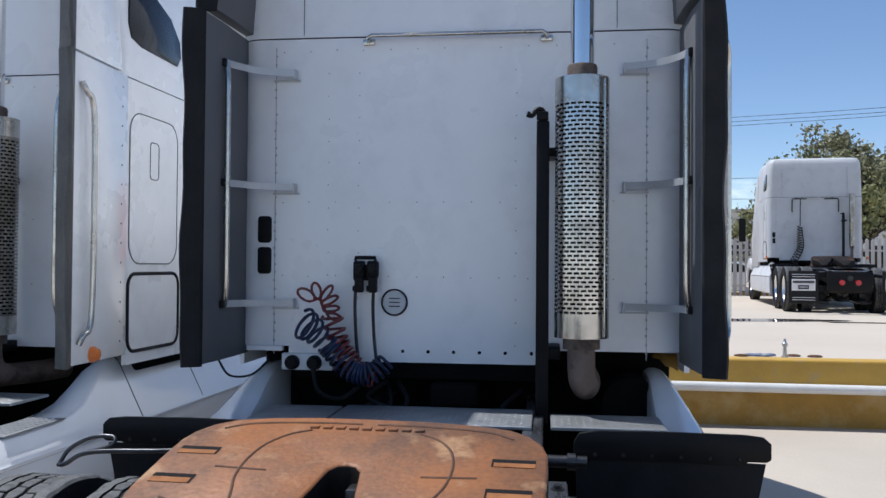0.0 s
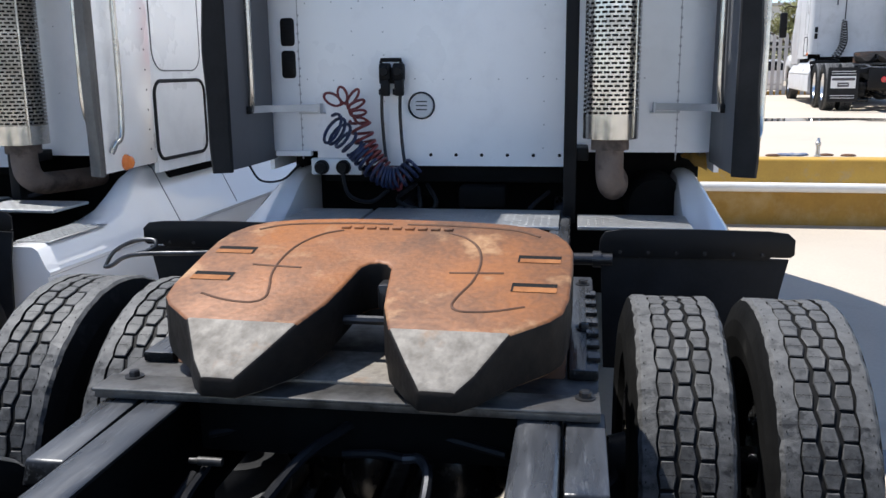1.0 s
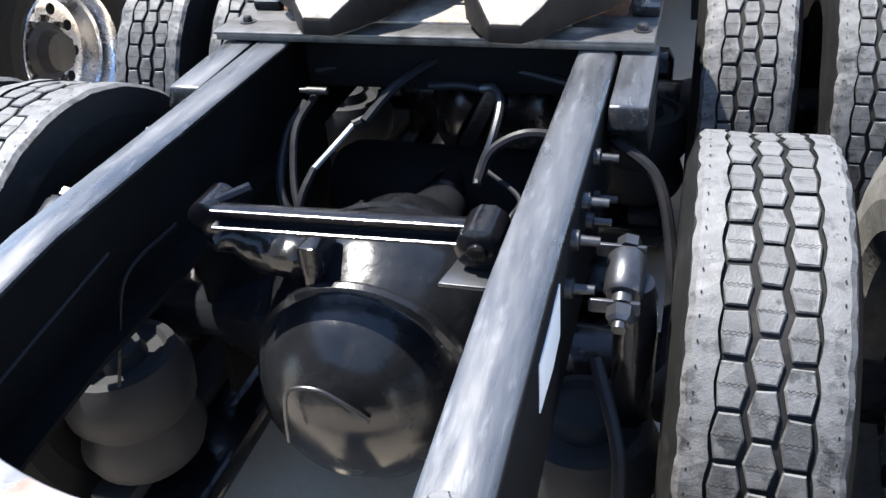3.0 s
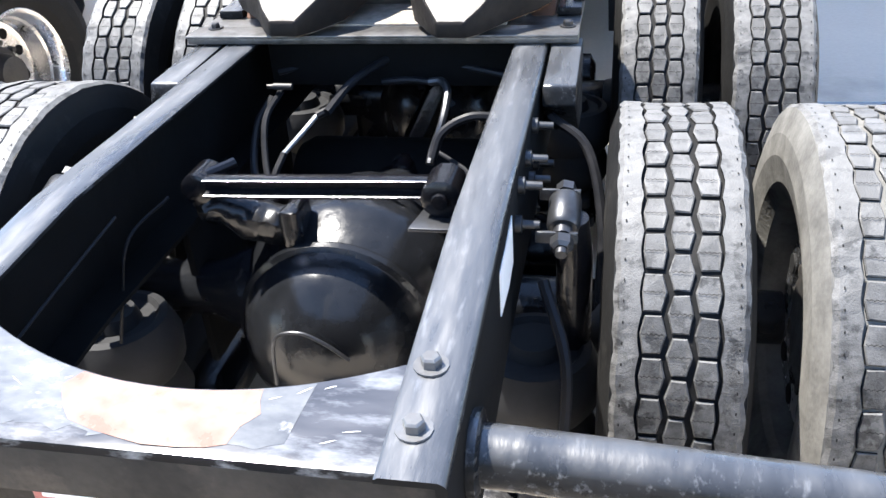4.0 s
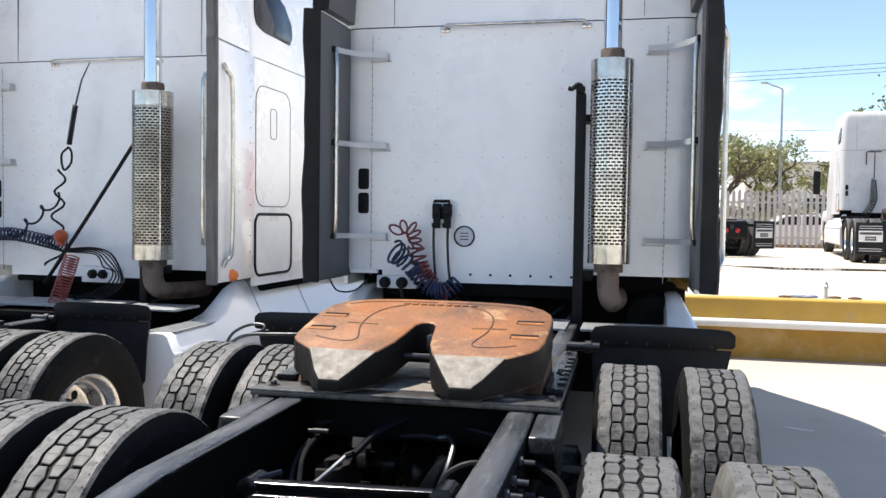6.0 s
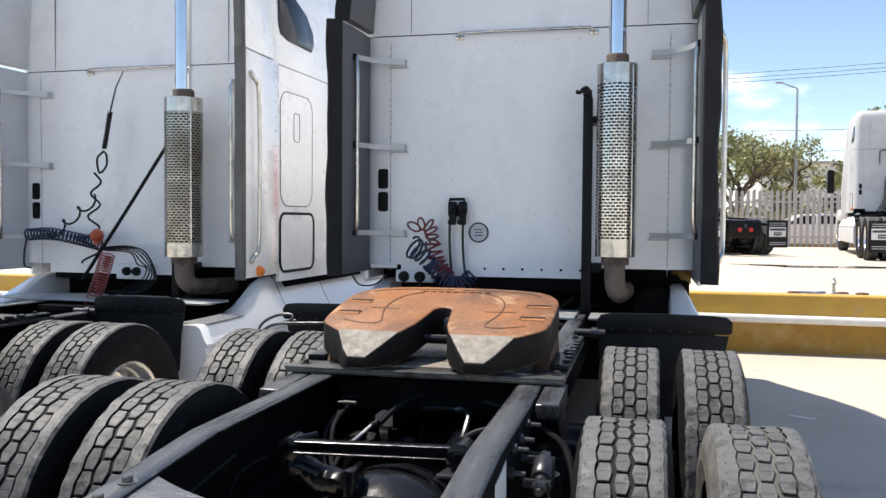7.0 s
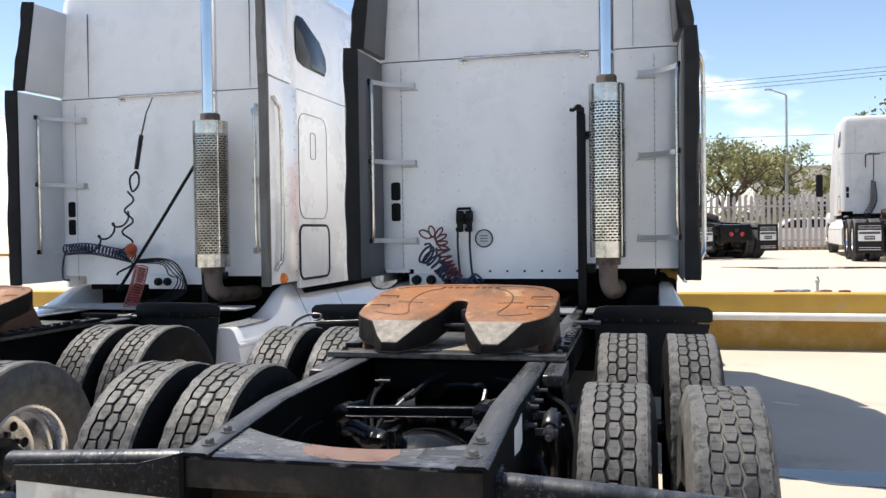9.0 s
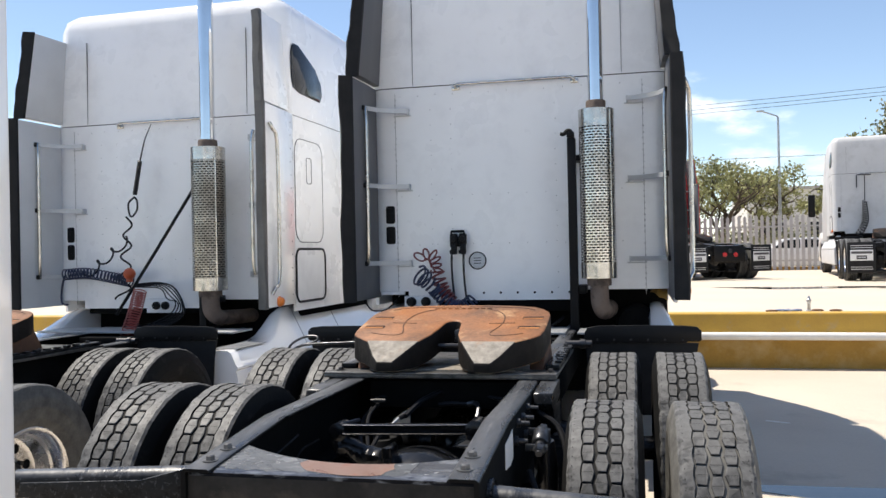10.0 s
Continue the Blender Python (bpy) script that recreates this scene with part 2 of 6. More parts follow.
HOSE_SCARLET = material("faded_red_hose", (0.36, 0.07, 0.06), (0.24, 0.05, 0.045), 9, 0.4, 0.1)
HOSE_BLUE = material("blue_hose", (0.016, 0.026, 0.075), (0.012, 0.018, 0.045), 9, 0.4, 0.1)
HOSE_BLACK = material("black_hose", (0.007, 0.0075, 0.009), (0.015, 0.015, 0.017), 14, 0.45, 0.1, spec=0.16)
GLASS_DARK = material("dark_glass", (0.012, 0.014, 0.018), (0.016, 0.018, 0.023), 2, 0.12, 0.04, spec=0.25)
BARK = material("bark", (0.1, 0.075, 0.055), (0.06, 0.045, 0.035), 9, 0.9, 0.05, bump=0.004, bump_scale=20)
LEAF = material("leaves", (0.33, 0.33, 0.13), (0.2, 0.2, 0.085), 0.9, 0.6, 0.1)
LEAF_DARK = material("dark_leaves", (0.27, 0.265, 0.14), (0.17, 0.16, 0.09), 0.9, 0.6, 0.1)
PLASTER = material("plaster", (0.68, 0.66, 0.62), (0.6, 0.58, 0.54), 0.6, 0.85, 0.05)
CAR_WHITE = material("car_white", (0.75, 0.75, 0.75), (0.7, 0.7, 0.7), 2, 0.25, 0.05, coat=0.5)
FLAP_WHITE = material("pale_flap", (0.6, 0.59, 0.56), (0.5, 0.49, 0.46), 3, 0.6, 0.1, spots=(0.35, 0.34, 0.32), spot_scale=4)
SIGN_WHITE = material("sign_white", (0.75, 0.74, 0.72), (0.68, 0.67, 0.65), 8, 0.5, 0.1)
SIGN_DARK = material("sign_dark", (0.05, 0.045, 0.05), (0.07, 0.06, 0.06), 8, 0.5, 0.1)
WATER = material("puddle_water", (0.09, 0.085, 0.08), (0.07, 0.068, 0.065), 2, 0.04, 0.02)
RUST = material("rusty_plate", (0.32, 0.115, 0.03), (0.085, 0.04, 0.021), 4.5, 0.58, 0.16, metal=0.08, bump=0.0014, bump_scale=70,
                spots=(0.36, 0.2, 0.095), spot_scale=7, spot_from=0.56, spot_to=0.68)
# rust of the slot floors, brightened as if lit
RUST_ORANGE = material("lit_slot_rust", (0.34, 0.13, 0.035), (0.2, 0.07, 0.02), 14, 0.85, 0.08, bump=0.0012, bump_scale=70)
# dark casting colour; on the near plate's sides it stands in for shade
CASTING = material("dark_casting", (0.016, 0.013, 0.011), (0.008, 0.007, 0.0065), 8, 0.6, 0.15, bump=0.002, bump_scale=40, spec=0.15,
                   spots=(0.05, 0.03, 0.02), spot_scale=8, spot_from=0.6, spot_to=0.75)
PLATE_STEEL = material("worn_plate_steel", (0.16, 0.155, 0.15), (0.06, 0.058, 0.056), 10, 0.42, 0.14, metal=0.6, bump=0.0008, bump_scale=50,
                       spots=(0.03, 0.028, 0.026), spot_scale=7, spot_from=0.5, spot_to=0.65)
RUST_DARK = material("dark_rust", (0.11, 0.046, 0.02), (0.065, 0.032, 0.018), 9, 0.8, 0.1, bump=0.001, bump_scale=60)
RAMP_STEEL = material("scuffed_ramp_steel", (0.27, 0.245, 0.21), (0.15, 0.134, 0.113), 30, 0.68, 0.12, metal=0.05, bump=0.0012, bump_scale=110, spec=0.35,
                      spots=(0.23, 0.15, 0.095), spot_scale=9, spot_from=0.56, spot_to=0.72)
PRIMER = material("bared_primer", (0.17, 0.098, 0.076), (0.215, 0.148, 0.122), 14, 0.36, 0.14, bump=0.0005, bump_scale=60, spec=0.3,
                  spots=(0.2, 0.065, 0.04), spot_scale=14, spot_from=0.56, spot_to=0.74)
WORN_RIM = material("worn_paint_rim", (0.05, 0.053, 0.06), (0.13, 0.135, 0.14), 12, 0.22, 0.12, bump=0.0006, bump_scale=70, spec=0.6,
                    spots=(0.22, 0.222, 0.22), spot_scale=38, spot_from=0.58, spot_to=0.68, stretch=(0.6, 1, 1))
# real scuffs and dust, with glare added to the top's tint and gloss
SCUFFED = material("scuffed_black_paint", (0.004, 0.004, 0.0045), (0.009, 0.0088, 0.0095), 18, 0.14, 0.08, bump=0.0004, bump_scale=40, spec=0.06, top_spec=0.7,
                   spots=(0.21, 0.22, 0.235), spot_scale=24, spot_from=0.52, spot_to=0.78, dust_glare=(0.145, 0.15, 0.17), dust_glare_amount=0.38, stretch=(0.35, 1, 1))
DUSTY_FACE = material("dusty_black_paint", (0.03, 0.027, 0.024), (0.014, 0.013, 0.012), 7, 0.6, 0.12, bump=0.0008, bump_scale=60, spec=0.12,
                      spots=(0.06, 0.05, 0.04), spot_scale=9, spot_from=0.55, spot_to=0.75)


# ---- mesh helpers ----
def part(name, bm, mat, parent=None, label="", smooth=True):
    me = bpy.data.meshes.new(name)
    bmesh.ops.recalc_face_normals(bm, faces=bm.faces)
    bm.to_mesh(me)
    bm.free()
    for mm in mat if isinstance(mat, (list, tuple)) else [mat]:
        me.materials.append(mm)
    if smooth:
        me.polygons.foreach_set("use_smooth", [True] * len(me.polygons))
        me.set_sharp_from_angle(angle=radians(38))
    ob = new(name, me)
    ob.parent = parent
    if label:
        tagged(ob, label)
    return ob


def empty(name, parent=None):
    ob = new(name)
    ob.empty_display_size = 0.1
    ob.parent = parent
    return ob


def box(bm, x0, x1, y0, y1, z0, z1, bevel=0.0, mat=0, segments=2):
    m = Matrix.Translation(((x0 + x1) / 2, (y0 + y1) / 2, (z0 + z1) / 2)) @ Matrix.Diagonal((abs(x1 - x0), abs(y1 - y0), abs(z1 - z0), 1))
    made = bmesh.ops.create_cube(bm, size=1, matrix=m)["verts"]
    faces = {f for v in made for f in v.link_faces}
    for f in faces:
        f.material_index = mat
    if bevel:
        edges = list({e for v in made for e in v.link_edges})
        bmesh.ops.bevel(bm, geom=edges, offset=bevel, segments=segments, affect="EDGES", profile=0.5)
    return bm


def sweep(bm, points, radius, segments=8, closed_ends=True, mat=0):
    """A round bar along points. radius: one number, or one for each point."""
    pts = [Vector(p) for p in points]
    rad = radius if isinstance(radius, (list, tuple)) else [radius] * len(pts)
    side, rings = None, []
    for i, p in enumerate(pts):
        d = (pts[min(i + 1, len(pts) - 1)] - pts[max(i - 1, 0)]).normalized()
        if side is None:
            side = d.orthogonal().normalized()
        side = (side - d * side.dot(d)).normalized()
        up = d.cross(side)
        rings.append([bm.verts.new(p + rad[i] * (math.cos(a) * side + math.sin(a) * up))
                      for a in (math.tau * k / segments for k in range(segments))])
    for a, b in zip(rings, rings[1:]):
        for k in range(segments):
            bm.faces.new((a[k], a[(k + 1) % segments], b[(k + 1) % segments], b[k])).material_index = mat
    if closed_ends:
        bm.faces.new(rings[0][::-1]).material_index = mat
        bm.faces.new(rings[-1]).material_index = mat
    return bm


def spline(points, steps=8):
    """A smooth line through the points."""
    p = [Vector(q) for q in points]
    p = [2 * p[0] - p[1]] + p + [2 * p[-1] - p[-2]]
    out = []
    for i in range(1, len(p) - 2):
        for k in range(steps):
            t = k / steps
            out.append(0.5 * (2 * p[i] + (p[i + 1] - p[i - 1]) * t + (2 * p[i - 1] - 5 * p[i] + 4 * p[i + 1] - p[i + 2]) * t * t
                              + (3 * p[i] - p[i - 1] - 3 * p[i + 1] + p[i + 2]) * t ** 3))
    return out + [p[-2]]


def coil(bm, axis_points, radius, turns, thick, per_turn=12, segments=6):
    """A coiled hose round a bent axis. radius: start and end."""
    axis = spline(axis_points, 16)
    n = int(turns * per_turn)
    side, pts = None, []
    for i in range(n + 1):
        s = i / n * (len(axis) - 1)
        k = min(int(s), len(axis) - 2)
        p = axis[k].lerp(axis[k + 1], s - k)
        d = (axis[k + 1] - axis[k]).normalized()
        if side is None:
            side = d.orthogonal().normalized()
        side = (side - d * side.dot(d)).normalized()
        up = d.cross(side)
        a = math.tau * i / per_turn
        r = radius[0] + (radius[1] - radius[0]) * i / n
        pts.append(p + r * (math.cos(a) * side + math.sin(a) * up))
    return sweep(bm, pts, thick, segments)


def lathe(bm, profile, segments=32, origin=(0, 0, 0), axis="x", closed=False, mat=0, caps=(True, True)):
    """Turns (along, radius) pairs round an axis through origin."""
    o = Vector(origin)
    rings = []
    for along, r in profile:
        ring = []
        for k in range(segments):
            a = math.tau * k / segments
            c, s = r * math.cos(a), r * math.sin(a)
            v = {"x": (along, c, s), "y": (c, along, s), "z": (c, s, along)}[axis]
            ring.append(bm.verts.new(o + Vector(v)))
        rings.append(ring)
    pairs = list(zip(rings, rings[1:])) + ([(rings[-1], rings[0])] if closed else [])
    for a, b in pairs:
        for k in range(segments):
            bm.faces.new((a[k], a[(k + 1) % segments], b[(k + 1) % segments], b[k])).material_index = mat
    if not closed:
        for ring, wanted in ((rings[0][::-1], caps[0]), (rings[-1], caps[1])):
            if wanted:
                bm.faces.new(ring).material_index = mat
    return bm


def prism(bm, outline, axis, lo, hi, bevel=0.0, mat=0):
    """Extrudes a 2D outline along an axis; the outline holds the two other coordinates in x, y, z order."""
    def at(u, v, w):
        return {"x": (w, u, v), "y": (u, w, v), "z": (u, v, w)}[axis]
    a = [bm.verts.new(at(u, v, lo)) for u, v in outline]
    b = [bm.verts.new(at(u, v, hi)) for u, v in outline]
    faces = [bm.faces.new(a), bm.faces.new(b[::-1])]
    for i in range(len(a)):
        j = (i + 1) % len(a)
        faces.append(bm.faces.new((a[j], a[i], b[i], b[j])))
    for f in faces:
        f.material_index = mat
    bmesh.ops.recalc_face_normals(bm, faces=faces)
    if bevel:
        bmesh.ops.bevel(bm, geom=list({e for f in faces for e in f.edges}), offset=bevel, segments=2, affect="EDGES", profile=0.5)
    return bm


def rounded(x0, x1, y0, y1, r, n=5):
    """The outline of a rectangle with round corners."""
    out = []
    for cx, cy, a0 in ((x1 - r, y1 - r, 0), (x0 + r, y1 - r, 90), (x0 + r, y0 + r, 180), (x1 - r, y0 + r, 270)):
        for k in range(n + 1):
            a = radians(a0 + 90 * k / n)
            out.append((cx + r * math.cos(a), cy + r * math.sin(a)))
    return out


def bolt(bm, p, axis, r=0.013, h=0.012, washer=True, mat=0):
    """A hexagonal bolt head on its washer."""
    if washer:
        lathe(bm, [(0, r * 1.7), (0.003, r * 1.7)], 14, p, axis, mat=mat)
    lathe(bm, [(0.003, r), (0.003 + h * 0.8, r), (0.003 + h, r * 0.8)], 6, p, axis, mat=mat)
    return bm


# ---- ground and platform ----
KERB_Y, DECK_Z = 5.22, 0.685
NEAR_POST = (-0.122, -5.4)
bm = bmesh.new()
fall = ((-160, -0.04), (-1.9, -0.04), (-1.45, 0.0), (0.3, 0.0), (0.7, -0.016), (160, -0.016))
low, top = [], []
for x, z in fall:
    top.append([bm.verts.new((x, y, z)) for y in (-60, KERB_Y + 0.3)])
    low.append([bm.verts.new((x, y, -0.35)) for y in (-60, KERB_Y + 0.3)])
for k in range(len(fall) - 1):
    bm.faces.new((top[k][0], top[k + 1][0], top[k + 1][1], top[k][1]))
    bm.faces.new((low[k][0], low[k][1], low[k + 1][1], low[k + 1][0]))
    for e in (0, 1):
        bm.faces.new((top[k][e], low[k][e], low[k + 1][e], top[k + 1][e]))
for k in (0, -1):
    bm.faces.new((top[k][0], top[k][1], low[k][1], low[k][0]))
ground = tagged(part("ground", bm, CONCRETE, smooth=False), "sunlit pale grey concrete truck yard", "ground", kind="structure")
bm = bmesh.new()
box(bm, -160, 160, KERB_Y + 0.26, 400, -0.3, DECK_Z)
tagged(part("pavement", bm, PLATFORM, smooth=False), "raised sun-bleached concrete platform of the yard", "pavement", kind="structure")
bm = bmesh.new()
box(bm, -40, 60, KERB_Y, KERB_Y + 0.25, -0.2, 0.385, mat=1)
box(bm, -40, 60, KERB_Y - 0.02, KERB_Y + 0.26, 0.385, DECK_Z + 0.012, bevel=0.02)
tagged(part("kerb_wall", bm, [YELLOW, YELLOW_WORN], smooth=False), "low yellow-painted concrete kerb wall, stained and flaking", "kerb", kind="structure")
bm = bmesh.new()
sweep(bm, [(x, KERB_Y - 0.09, 0.405 + 0.004 * math.sin(x * 1.3)) for x in range(-20, 41, 2)], 0.052, 14)
for x in range(-18, 40, 6):
    box(bm, x - 0.03, x + 0.03, KERB_Y - 0.1, KERB_Y - 0.01, 0.33, 0.375)
tagged(part("guard_pipe", bm, PIPE_WHITE), "white-painted steel pipe fixed along the yellow kerb wall", "pipe")
bm = bmesh.new()
for x, y, a, b, w in ((4.4, 12.4, 1.5, 0.5, 0.4), (6.1, 12.0, 0.7, 0.18, 1.3), (3.0, 12.9, 0.6, 0.14, 2.0)):
    ring = [bm.verts.new((x + a * (1 + 0.25 * math.sin(3 * t + w)) * math.cos(t), y + b * (1 + 0.3 * math.sin(2 * t + w)) * math.sin(t), DECK_Z + 0.004))
            for t in (math.tau * k / 36 for k in range(36))]
    bm.faces.new(ring)
tagged(part("puddle", bm, WATER), "shallow dark puddles drying on the concrete platform", "puddle", kind="stuff")
bm = bmesh.new()
ring = [bm.verts.new((2.55 + 1.0 * (1 + 0.2 * math.sin(3 * t)) * math.cos(t), -0.62 + 0.22 * (1 + 0.3 * math.sin(2 * t + 1)) * math.sin(t), -0.012))
        for t in (math.tau * k / 40 for k in range(40))]
bm.faces.new(ring)
tagged(part("puddle", bm, WATER), "shallow puddle on the yard concrete reflecting the sky", "puddle", kind="stuff")


# ---- the tractor trucks ----
FRONT_AXLE, REAR_AXLE, STEER_AXLE = -1.83, -3.16, 4.05
TYRE_R = 0.516
DUALS = {-1: (0.738, 1.076), 1: (0.745, 1.078)}


def make_tyre_mesh():
    """A drive tyre: sidewalls, shoulder ribs and three rows of interlocking six-sided blocks; axis along x, centre at the origin."""
    bm = bmesh.new()
    base = TYRE_R - 0.013
    prof = [(-0.085, 0.292), (-0.105, 0.30), (-0.128, 0.34), (-0.14, 0.40), (-0.136, 0.45), (-0.124, 0.49), (-0.1175, TYRE_R - 0.009)]
    lathe(bm, prof + [(-x, r) for x, r in prof[::-1]], 64, closed=True, mat=0)
    # shoulder ribs
    for s in (-1, 1):
        rib = [(0.0735, base), (0.0735, TYRE_R), (0.108, TYRE_R - 0.001), (0.118, TYRE_R - 0.009), (0.1185, base - 0.004)]
        rings = []
        n = 168
        for k in range(n):
            a = math.tau * k / n
            zig = (0.0, -0.002, -0.0058, -0.002)[k % 4] + 0.0016 * math.sin(k * 12.9)
            dip = 0.0012 * math.sin(k * 5.3) + 0.001 * math.sin(k * 7.7)
            lug = (0.0, -0.0006, -0.003, -0.0012)[k % 4]
            rings.append([bm.verts.new((s * (x + (zig if i < 2 else lug if i in (2, 3) else 0)), (r + (0.35 * lug + dip if i in (2, 3) else 0)) * math.cos(a),
                                        (r + (0.35 * lug + dip if i in (2, 3) else 0)) * math.sin(a))) for i, (x, r) in enumerate(rib)])
        for k in range(n):
            a, b = rings[k], rings[(k + 1) % n]
            for i in range(4):
                bm.faces.new((a[i], a[i + 1], b[i + 1], b[i])).material_index = 2 if i == 0 else 0 if i == 3 else 1
        # pin holes along the rib
        for k in range(84):
            a, h = math.tau * (k + 0.5) / 84, TYRE_R + 0.0006
            quad = [(0.098, -0.0026), (0.1, -0.003), (0.1008, 0.0), (0.1, 0.003), (0.098, 0.0026)]
            bm.faces.new([bm.verts.new((s * x, h * math.cos(a + d / h), h * math.sin(a + d / h))) for x, d in quad]).material_index = 2
    # groove floor
    rings = [[bm.verts.new((x, base * math.cos(math.tau * k / 64), base * math.sin(math.tau * k / 64))) for k in range(64)] for x in (-0.08, 0.08)]
    for k in range(64):
        bm.faces.new((rings[0][k], rings[0][(k + 1) % 64], rings[1][(k + 1) % 64], rings[1][k])).material_index = 2
    count = 42
    pitch = math.tau / count
    rng = random.Random(5)
    for row, v0 in ((-1, -0.0475), (0, 0.0), (1, 0.0475)):
        for k in range(count):
            a0 = pitch * (k + (0.5 if row == 0 else 0.0))
            g = 0.474
            if row == 0:
                outline = [(-g, -0.015), (0, -0.0235), (g, -0.015), (g, 0.015), (0, 0.0235), (-g, 0.015)]
            else:
                outline = [(-g, -0.017), (0, -0.0225), (g, -0.017), (g, 0.0165), (0, 0.025), (-g, 0.0165)]
                if row == 1:
                    outline = [(u, -v) for u, v in outline][::-1]
            h = TYRE_R - rng.uniform(0, 0.0022)
            outline = [(u * 0.965 + rng.uniform(-0.02, 0.02), v * 0.95 + rng.uniform(-0.0015, 0.0015)) for u, v in outline]
            low, top, mid = [], [], []
            for u, v in outline:
                a = a0 + u * pitch
                low.append(bm.verts.new((v0 + v, base * math.cos(a), base * math.sin(a))))
                mid.append(bm.verts.new((v0 + v * 0.985, (h - 0.0035) * math.cos(a0 + u * 0.985 * pitch), (h - 0.0035) * math.sin(a0 + u * 0.985 * pitch))))
                a = a0 + u * 0.91 * pitch
                hk = h - rng.uniform(0, 0.0022)
                top.append(bm.verts.new((v0 + v * 0.87, hk * math.cos(a), hk * math.sin(a))))
            for i in range(6):
                j = (i + 1) % 6
                bm.faces.new((low[i], low[j], mid[j], mid[i])).material_index = 2
                bm.faces.new((mid[i], mid[j], top[j], top[i])).material_index = 1
            bm.faces.new(top).material_index = 1
            # a fine wavy sipe across the block
            w = 0.0195
            line = [(0.02 * (1 if q % 2 else -1), v0 + w * (q / 4.5 - 1)) for q in range(10)]
            for (u1, v1), (u2, v2) in zip(line, line[1:]):
                quad = [((u1 - 0.009), v1), ((u2 - 0.009), v2), ((u2 + 0.009), v2), ((u1 + 0.009), v1)]
                bm.faces.new([bm.verts.new((v, (h + 0.0012) * math.cos(a0 + u * pitch), (h + 0.0012) * math.sin(a0 + u * pitch))) for u, v in quad]).material_index = 2
    me = bpy.data.meshes.new("tyre")
    bmesh.ops.recalc_face_normals(bm, faces=bm.faces)
    bm.to_mesh(me)
    bm.free()
    for m in (TYRE, TREAD, GROOVE):
        me.materials.append(m)
    return me


TYRE_MESH = make_tyre_mesh()
# tyre copy with the sun-lightened sidewall
SUNLIT_TYRE_MESH = TYRE_MESH.copy()
SUNLIT_TYRE_MESH.materials[0] = TYRE_DUSTY_SUNLIT


def make_wheel(truck, x, y, outward, dished):
    """A wheel at x, y on its axle. outward: the sign of the side that its face looks to."""
    wheel = empty("wheel", truck)
    low = x > 0 and y == REAR_AXLE
    wheel.location = (x, y, TYRE_R - (0.008 if x < 0 else 0.036 if low else 0.024))
    if low:
        # worn further down and softer than the rest
        wheel.scale = (1.02 if dished else 1.0, 0.974, 0.974)
        wheel.location.x += 0.034 if dished else 0.0
    wheel.rotation_euler = (random.uniform(0, 6), 0, 0)
    # the outer right rear tyre takes the copy with sunlight in its sidewall colour
    tyre = new("tyre", SUNLIT_TYRE_MESH if low and dished else TYRE_MESH)
    tyre.parent = wheel
    s = outward
    bm = bmesh.new()
    face = s * (-0.06 if dished else 0.07)
    prof = [(s * 0.098, 0.290), (s * 0.108, 0.301), (s * 0.110, 0.296), (s * 0.104, 0.284), (s * 0.085, 0.272), (s * 0.04, 0.266), (s * 0.03, 0.255),
            (face + s * 0.035, 0.252), (face + s * 0.01, 0.243), (face, 0.225), (face, 0.165), (face + s * 0.012, 0.15), (face + s * 0.012, 0.02)]
    lathe(bm, prof, 48, caps=(False, True))
    for k in range(10):
        a = math.tau * k / 10
        lathe(bm, [(-0.003, 0.025), (0.003, 0.025)], 14, (face, 0.196 * math.cos(a), 0.196 * math.sin(a)), mat=1)
    part("rim", bm, [ALUMINIUM, GROOVE], wheel, "dull aluminium disc rim")
    bm = bmesh.new()
    lathe(bm, [(face, 0.135), (face + s * 0.03, 0.13), (face + s * 0.05, 0.1), (face + s * 0.1, 0.085), (face + s * 0.11, 0.03)], 20)
    part("hub", bm, HUB_BLACK, wheel, "black greasy hub")
    bm = bmesh.new()
    lathe(bm, [(0, 0.017), (s * 0.035, 0.014)], 6, (0, 0, 0))
    first_nut = part("wheel_nut", bm, HUB_BLACK, wheel)
    for k in range(10):
        a = math.tau * (k + 0.5) / 10
        nut = first_nut
        if k:
            nut = new("wheel_nut", first_nut.data)
            nut.parent = wheel
        nut.location = (face, 0.145 * math.cos(a), 0.145 * math.sin(a))
    return wheel


def ring_of(z, hw, y0, y1, r, n=5):
    return [(x, y, z) for x, y in rounded(-hw, hw, y0, y1, r, n)]


def stack(bm, rings):
    rows = [[bm.verts.new(p) for p in ring] for ring in rings]
    for a, b in zip(rows, rows[1:]):
        for i in range(len(a)):
            j = (i + 1) % len(a)
            bm.faces.new((a[i], a[j], b[j], b[i]))
    bm.faces.new(rows[0][::-1])
    bm.faces.new(rows[-1])
    return bm


